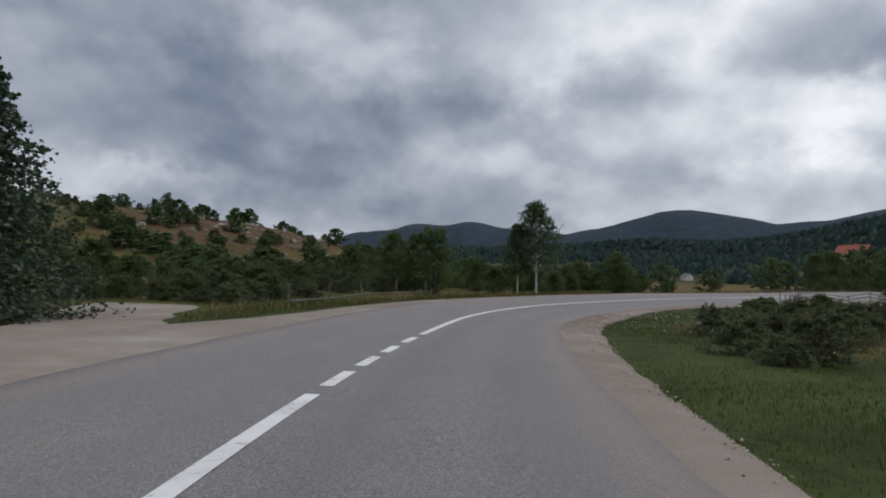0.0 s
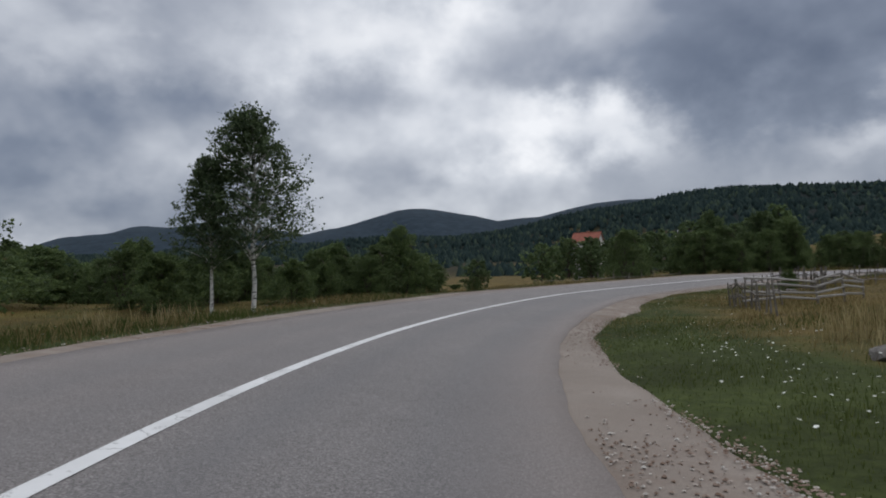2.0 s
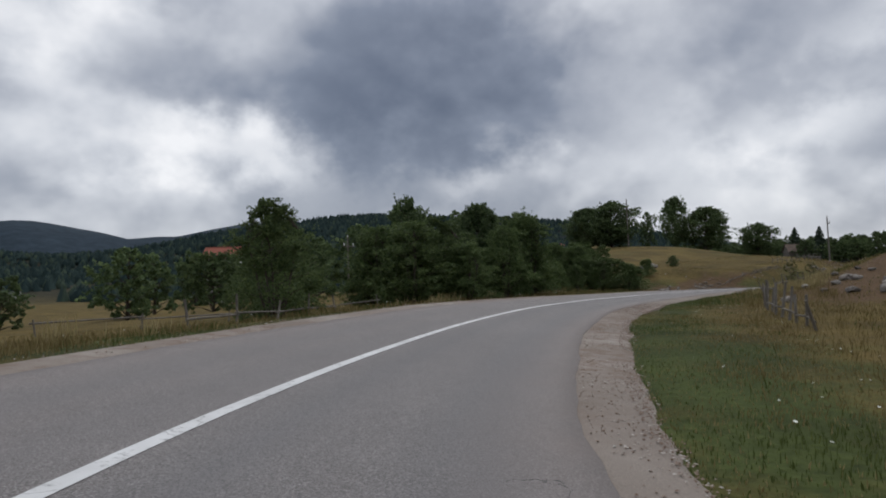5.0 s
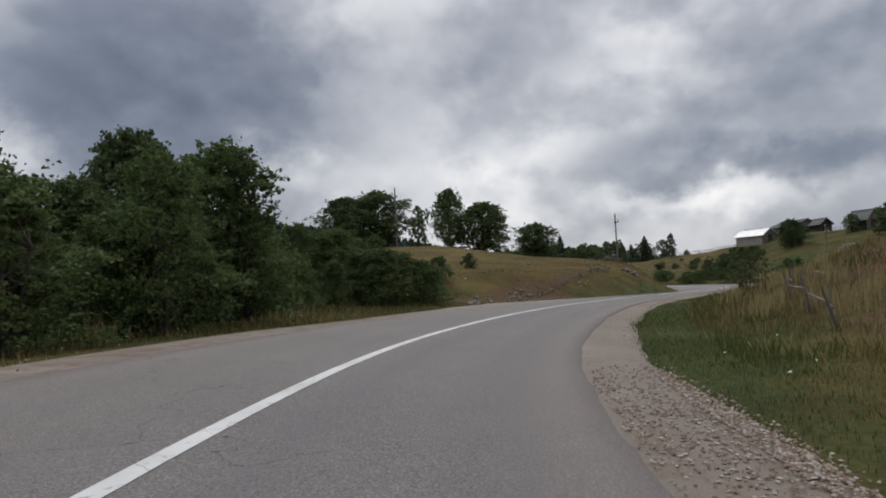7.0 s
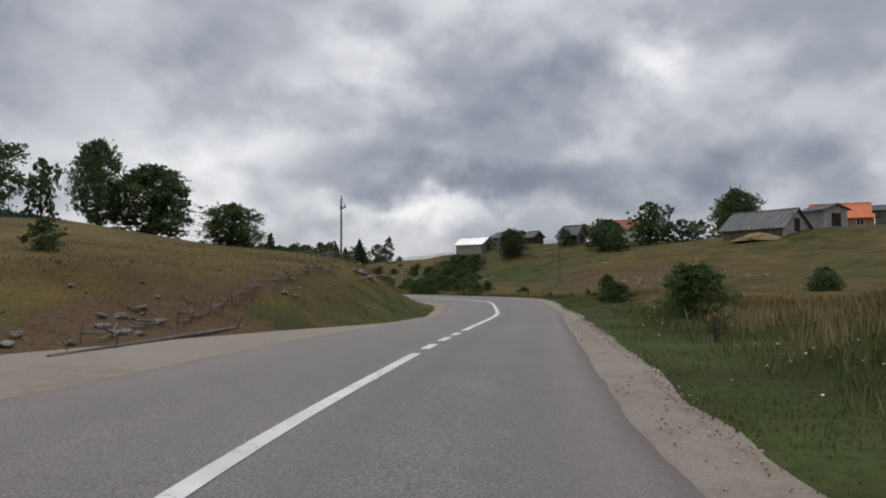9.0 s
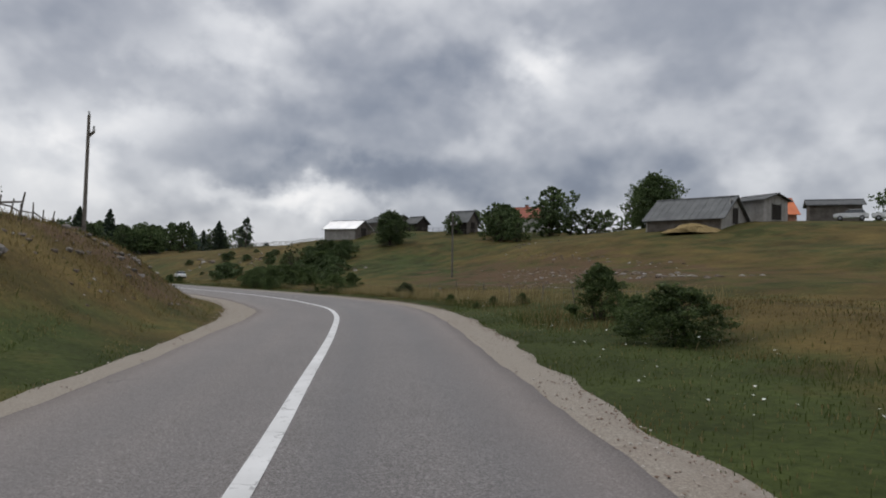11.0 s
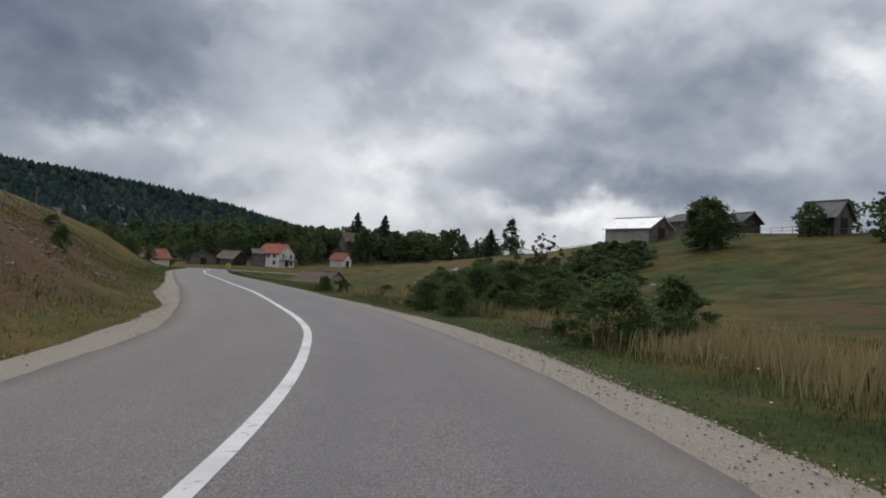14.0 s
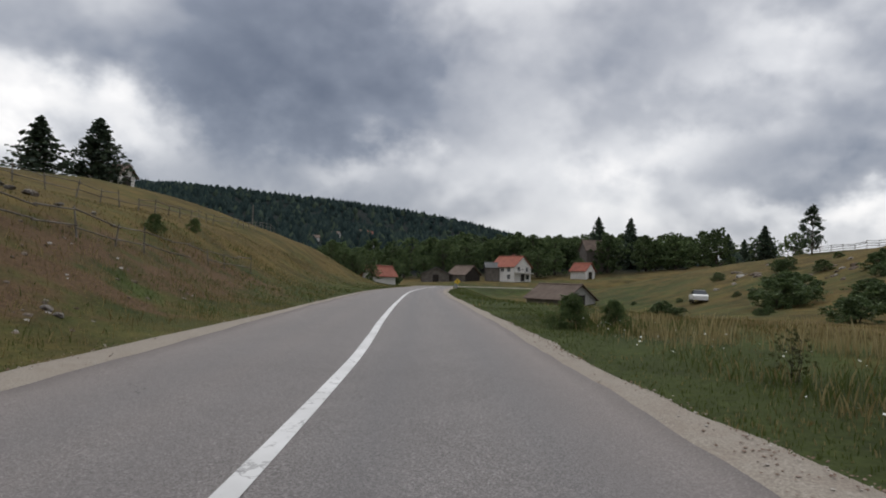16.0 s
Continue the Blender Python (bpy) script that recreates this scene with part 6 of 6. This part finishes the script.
# ---------------------------------------------------------------- grass, weeds, flowers, loose stones
def m_grass(N):
    rnd = N.n("ShaderNodeNewGeometry").outputs["Random Per Island"]
    dry = N.n("ShaderNodeAttribute", attribute_name="dry").outputs["Fac"]
    green = N.ramp(rnd, (0.0, (0.056, 0.074, 0.020)), (0.6, (0.078, 0.098, 0.028)), (1.0, (0.124, 0.140, 0.047)))
    straw = N.ramp(rnd, (0.0, (0.105, 0.080, 0.031)), (0.6, (0.160, 0.124, 0.052)), (1.0, (0.290, 0.236, 0.118)))
    f = N.math("GREATER_THAN", N.math("ADD", dry, N.math("MULTIPLY", N.math("SUBTRACT", rnd, 0.5), 0.7)), 0.5)
    col = N.mix(f, green, straw)
    return N.n("ShaderNodeMixShader", 0.5, bsdf(N, col, 0.8, spec=0.1), N.n("ShaderNodeBsdfTranslucent", col))


M_GRASS = material("grass_blades", m_grass)
M_STRAW = material("dry_stalks", lambda N: N.n("ShaderNodeMixShader", 0.5, bsdf(N, N.ramp(N.n("ShaderNodeNewGeometry").outputs["Random Per Island"], (0.0, (0.20, 0.16, 0.07)), (0.6, (0.34, 0.28, 0.145)), (1.0, (0.48, 0.41, 0.24))), 0.8, spec=0.1), N.n("ShaderNodeBsdfTranslucent", (0.28, 0.23, 0.11, 1))))
M_UMBEL = material("white_umbel", lambda N: bsdf(N, N.ramp(N.n("ShaderNodeNewGeometry").outputs["Random Per Island"], (0.0, (0.42, 0.42, 0.36)), (1.0, (0.72, 0.72, 0.66))), 0.8))


def dryness(s, u, x, y):
    over = np.abs(u) - np.where(u < 0, HALF_L(s) + EDGE_L(s), HALF_R(s) + EDGE_R(s))
    verge = np.exp(-((over - 0.8) / STRIP(s)) ** 2)
    d = 0.50 + 0.32 * smooth(60, 110, s) * (1 - 0.2 * smooth(230, 260, s)) - 0.72 * LUSH(s) * verge * (u > 0) - 0.4 * verge * (u < 0)
    d -= 0.40 * np.exp(-(((x - 240) / 45) ** 2 + ((y - 85) / 22) ** 2))
    return np.clip(d + 0.28 * wave(x, y, 9, 31) + 0.2 * wave(x, y, 2.5, 32), 0, 1)


def blades(name, x, y, height, width, dry, label, rng, bend=0.45, mat=None):
    """One curved blade (a quad and its tip as a second quad) at each place."""
    n = len(x)
    z = ground_z(x, y)
    a = rng.uniform(0, 2 * math.pi, n)
    wx, wy = np.cos(a) * width / 2, np.sin(a) * width / 2
    b = rng.uniform(0, 2 * math.pi, n)
    d = height * bend * rng.uniform(0.2, 1.0, n)
    bx, by = np.cos(b) * d, np.sin(b) * d
    z0 = z - 0.03
    P = np.stack([np.stack([x - wx, y - wy, z0], -1), np.stack([x + wx, y + wy, z0], -1),
                  np.stack([x + bx + 0.15 * wx, y + by + 0.15 * wy, z + height], -1), np.stack([x + bx * 0.35 - wx * 0.8, y + by * 0.35 - wy * 0.8, z + height * 0.55], -1)], 1)
    me = np_mesh(name, P.reshape(-1, 3), np.arange(4 * n).reshape(n, 4), mat or M_GRASS)
    at = me.attributes.new("dry", "FLOAT", "POINT")
    at.data.foreach_set("value", np.repeat(dry, 4).astype(np.float32))
    return tagged(new(name, me), label, "grass", kind="stuff")


def build_grass():
    rng = np.random.RandomState(50)
    X, Y, H, W, D = [], [], [], [], []

    def sow(n, s0, s1, o0, o1, h0, h1, w, sides=(-1, 1), power=1.0, dried=0.0):
        s = rng.uniform(s0, s1, n)
        side = rng.choice(sides, n)
        edge = np.where(side < 0, HALF_L(s) + EDGE_L(s), HALF_R(s) + EDGE_R(s))
        over = o0 + (o1 - o0) * rng.uniform(0, 1, n) ** power
        u = side * (edge + over)
        x, y, _ = road_place(s, u)
        patch = wave(x, y, 3.0, 40) * 0.5 + wave(x, y, 11, 41) * 0.6
        keep = patch + rng.uniform(-0.7, 0.9, n) > -0.25
        ss, uu = road_coords(x, y)
        e2 = np.where(uu < 0, HALF_L(ss) + EDGE_L(ss), HALF_R(ss) + EDGE_R(ss))
        keep &= np.abs(uu) > e2 - 0.12
        # the mouth of the side road stays bare
        keep &= ~((uu < 0) & (ss > 34) & (ss < 47.8) & (uu > -16))
        lane = np.interp(y, [6, 12.5, 18.5, 22.5, 25.5], [-4.0, -7.3, -9.6, -10.9, -11.2])
        keep &= ~((np.abs(x - lane) < 2.3) & (y > 4) & (y < 25.6))
        x, y, uu, ss, patch = x[keep], y[keep], uu[keep], ss[keep], patch[keep]
        near = smooth(0, 1.6, np.abs(uu) - e2[keep] + 0.2)
        h = rng.uniform(h0, h1, len(x)) * (0.45 + 0.55 * near) * (1 + 0.35 * np.clip(patch, -1, 1.2))
        X.append(x), Y.append(y), H.append(h), W.append(w * rng.uniform(0.6, 1.4, len(x))), D.append(np.clip(dryness(ss, uu, x, y) + dried, 0, 1))

    sow(430000, 30, 270, -0.35, 4.2, 0.025, 0.075, 0.012, power=1.25)
    sow(90000, 30, 270, 3.0, 8.0, 0.04, 0.10, 0.016)
    sow(9000, 60, 275, 1.5, 7.0, 0.12, 0.24, 0.010)
    # taller uncut grass further from the wheels
    sow(24000, 138, 182, 1.5, 7.5, 0.10, 0.30, 0.010, (1,), dried=0.22)
    sow(26000, 194, 262, 1.4, 7.0, 0.08, 0.25, 0.010, (1,), dried=0.25)
    sow(14000, 46, 90, 0.7, 4.5, 0.08, 0.28, 0.010, (-1,), dried=0.2)
    sow(12000, 104, 160, 0.7, 4.0, 0.08, 0.28, 0.010, (-1,), dried=0.2)
    sow(12000, 60, 138, 3.8, 9.0, 0.10, 0.28, 0.010, (1,), dried=0.25)
    sow(16000, 196, 290, 0.6, 9.0, 0.08, 0.26, 0.012, (-1,), dried=0.3)
    sow(110000, 28, 310, 6.0, 16, 0.05, 0.10, 0.028)
    sow(26000, 270, 370, -0.2, 10, 0.08, 0.18, 0.045)
    blades("grass", *(np.concatenate(v) for v in (X, Y, H, W, D)), "uneven green and straw-coloured grass on verges and meadow", rng)

    # tall dry stalks in clumps
    x, y, h = [], [], []
    for s0, s1, o0, o1, side, n in ((196, 214, 3.0, 8.0, 1, 14), (204, 212, 3.0, 5.0, 1, 14), (212, 222, 2.2, 5.0, 1, 40), (221, 232, 2.4, 5.0, 1, 95), (232, 240, 2.2, 6.0, 1, 16), (245, 262, 2.2, 5.5, 1, 14), (143, 160, 2.8, 6.5, 1, 38), (160, 182, 2.6, 6, 1, 18), (96, 110, 1.6, 4.5, -1, 6), (52, 80, 2.0, 5.0, -1, 10), (112, 150, 1.8, 4.2, -1, 18), (55, 80, 4.0, 9.0, 1, 14)):
        for _ in range(n):
            s, o = rng.uniform(s0, s1), rng.uniform(o0, o1)
            u = side * (o + (HALF_R(s) + EDGE_R(s) if side > 0 else HALF_L(s) + EDGE_L(s)))
            cx, cy, _ = road_place(s, u)
            k = rng.randint(35, 85)
            x.append(cx + rng.normal(0, 0.28, k)), y.append(cy + rng.normal(0, 0.28, k)), h.append(rng.uniform(0.25, 0.62, k) * rng.uniform(0.7, 1.15))
    x, y, h = np.concatenate(x), np.concatenate(y), np.concatenate(h)
    blades("tall_grass", x, y, h, np.full(len(x), 0.013), np.clip(0.85 + rng.normal(0, 0.25, len(x)), 0, 1), "clumps of tall straw-coloured grass along the verges", rng, 0.25, M_STRAW)


def build_flowers():
    """White umbels on thin stalks, in drifts along the verges."""
    rng = np.random.RandomState(60)
    V, F, SV, SF = [], [], [], []
    for s0, s1, o0, o1, side, n in ((48, 78, 0.6, 5.5, 1, 330), (60, 74, 1.0, 3.0, 1, 120), (78, 135, 0.8, 4.5, 1, 150), (135, 160, 0.6, 4, 1, 60), (160, 196, 0.8, 4.5, 1, 230), (196, 240, 0.5, 4.5, 1, 170), (240, 262, 0.8, 3.6, 1, 110), (64, 90, 0.6, 2.6, -1, 70), (110, 150, 0.6, 2.6, -1, 80), (40, 54, 3, 8, 1, 50)):
        for _ in range(2 * n):
            s, o = rng.uniform(s0, s1), rng.uniform(o0, o1)
            u = side * (o + (HALF_R(s) + EDGE_R(s) if side > 0 else HALF_L(s) + EDGE_L(s)))
            x, y, _ = road_place(s, u)
            if wave(x, y, 4.0, 61) < rng.uniform(-0.9, 0.5):
                continue
            z, h, r = ground_z(float(x), float(y)), rng.uniform(0.08, 0.30), rng.uniform(0.009, 0.026)
            d = rng.uniform(-0.06, 0.06, 2)
            c = np.array([x + d[0], y + d[1], z + h])
            n0 = len(V) * 6
            a = np.arange(5) * 2 * math.pi / 5 + rng.uniform(0, 6)
            tilt = rng.uniform(-0.4, 0.4, 2)
            ring = np.stack([c[0] + r * np.cos(a), c[1] + r * np.sin(a), c[2] + r * (tilt[0] * np.cos(a) + tilt[1] * np.sin(a))], -1)
            V.append(np.vstack([ring, c + np.array([0, 0, -0.25 * r])]))
            F += [(n0 + i, n0 + (i + 1) % 5, n0 + 5) for i in range(5)]
            m0 = len(SV) * 3
            SV.append(np.array([[x - 0.004, y, z - 0.02], [x + 0.004, y, z - 0.02], c]))
            SF.append((m0, m0 + 1, m0 + 2))
    tagged(new("wild_flowers", np_mesh("wild_flowers", np.vstack(V), np.array(F), M_UMBEL)), "small white umbel flowers scattered through the verge", "flowers", kind="stuff")
    me = np_mesh("flower_stalks", np.vstack(SV), np.array(SF), M_GRASS)
    at = me.attributes.new("dry", "FLOAT", "POINT")
    at.data.foreach_set("value", np.full(len(me.vertices), 0.1, np.float32))
    tagged(new("flower_stalks", me), "thin green flower stalks in the verge", "flowers", kind="stuff")


def build_pebbles():
    """Loose gravel on the road's edges: small faceted stones."""
    rng = np.random.RandomState(70)
    base = np.array([(1, 0, 0), (-1, 0, 0), (0, 1, 0), (0, -1, 0), (0, 0, 0.8), (0, 0, -0.8)], float)
    tri = np.array([(0, 2, 4), (2, 1, 4), (1, 3, 4), (3, 0, 4), (2, 0, 5), (1, 2, 5), (3, 1, 5), (0, 3, 5)])
    V, F = [], []
    for s0, s1, side, n, big in ((54, 69, 1, 9000, 0.019), (69, 84, 1, 1200, 0.016), (128, 138, 1, 5000, 0.017), (84, 140, 1, 4200, 0.014), (32, 58, 1, 400, 0.014), (138, 200, 1, 3200, 0.014), (190, 262, 1, 4200, 0.015), (54, 150, -1, 2200, 0.02), (180, 262, -1, 1500, 0.02)):
        s = s0 + (s1 - s0) * (rng.rand(n) + rng.rand(n)) / 2
        half, e = (HALF_R(s), EDGE_R(s)) if side > 0 else (HALF_L(s), EDGE_L(s))
        u = side * (half + e * rng.uniform(0.05, 1.35, n))
        # a row of paler stones where the gravel meets the grass
        rim = rng.rand(n) < 0.45
        u = np.where(rim, side * (half + e * rng.uniform(0.92, 1.2, n)), u)
        keep = wave(s, u, 3.5, 71) > rng.uniform(-1.0, 0.5, n)
        s, u, rim = s[keep], u[keep], rim[keep]
        x, y, z = road_place(s, u)
        size = big * rng.uniform(0.3, 1.0, len(s)) ** 1.6 + 0.008
        for i in range(len(s)):
            n0 = len(V) * 6
            V.append(base * size[i] * rng.uniform(0.6, 1.3, (6, 3)) * np.array([1, 1, 0.6]) + np.array([x[i], y[i], z[i] + 0.002 + 0.25 * (not rim[i]) * 0.006]))
            F.append(tri + n0)
    tagged(new("loose_gravel", np_mesh("loose_gravel", np.vstack(V), np.vstack(F), M_PEBBLE)), "loose pale and brown gravel stones on the road's edge", "gravel", kind="stuff")


M_PEBBLE = material("pebbles", lambda N: bsdf(N, N.ramp(N.n("ShaderNodeNewGeometry").outputs["Random Per Island"], (0.0, (0.155, 0.098, 0.070)), (0.6, (0.245, 0.186, 0.146)), (1.0, (0.43, 0.40, 0.36))), 0.9))


def build_side_road():
    """A pale unpaved lane that leaves the road to the left."""
    pts, t = spline([(-4.0, 6.0), (-7.3, 12.5), (-9.6, 18.5), (-10.9, 22.5), (-11.2, 25.5)], 0.8)
    d = np.gradient(pts, axis=0)
    d /= np.linalg.norm(d, axis=1)[:, None]
    side = np.stack([d[:, 1], -d[:, 0]], 1)
    V = []
    for f, dz in ((-1.15, -0.10), (-0.9, 0.03), (-0.3, 0.05), (0.3, 0.05), (0.9, 0.03), (1.15, -0.10)):
        q = pts + side * (f * 1.9 + 0.12 * np.sin(t * 1.3 + f)[:, None])
        V.append(np.column_stack([q, ground_z(q[:, 0], q[:, 1]) + dz + 0.02]))
    V = np.stack(V, 1)
    n, m = V.shape[:2]
    idx = np.arange(n * m).reshape(n, m)
    F = np.stack([idx[:-1, :-1], idx[:-1, 1:], idx[1:, 1:], idx[1:, :-1]], -1).reshape(-1, 4)
    tagged(new("lane", np_mesh("lane", V.reshape(-1, 3), F, M_GRAVEL, True)), "pale dusty side lane leaving the road", "lane", kind="structure")


build_side_road()
build_grass()
build_flowers()
build_pebbles()
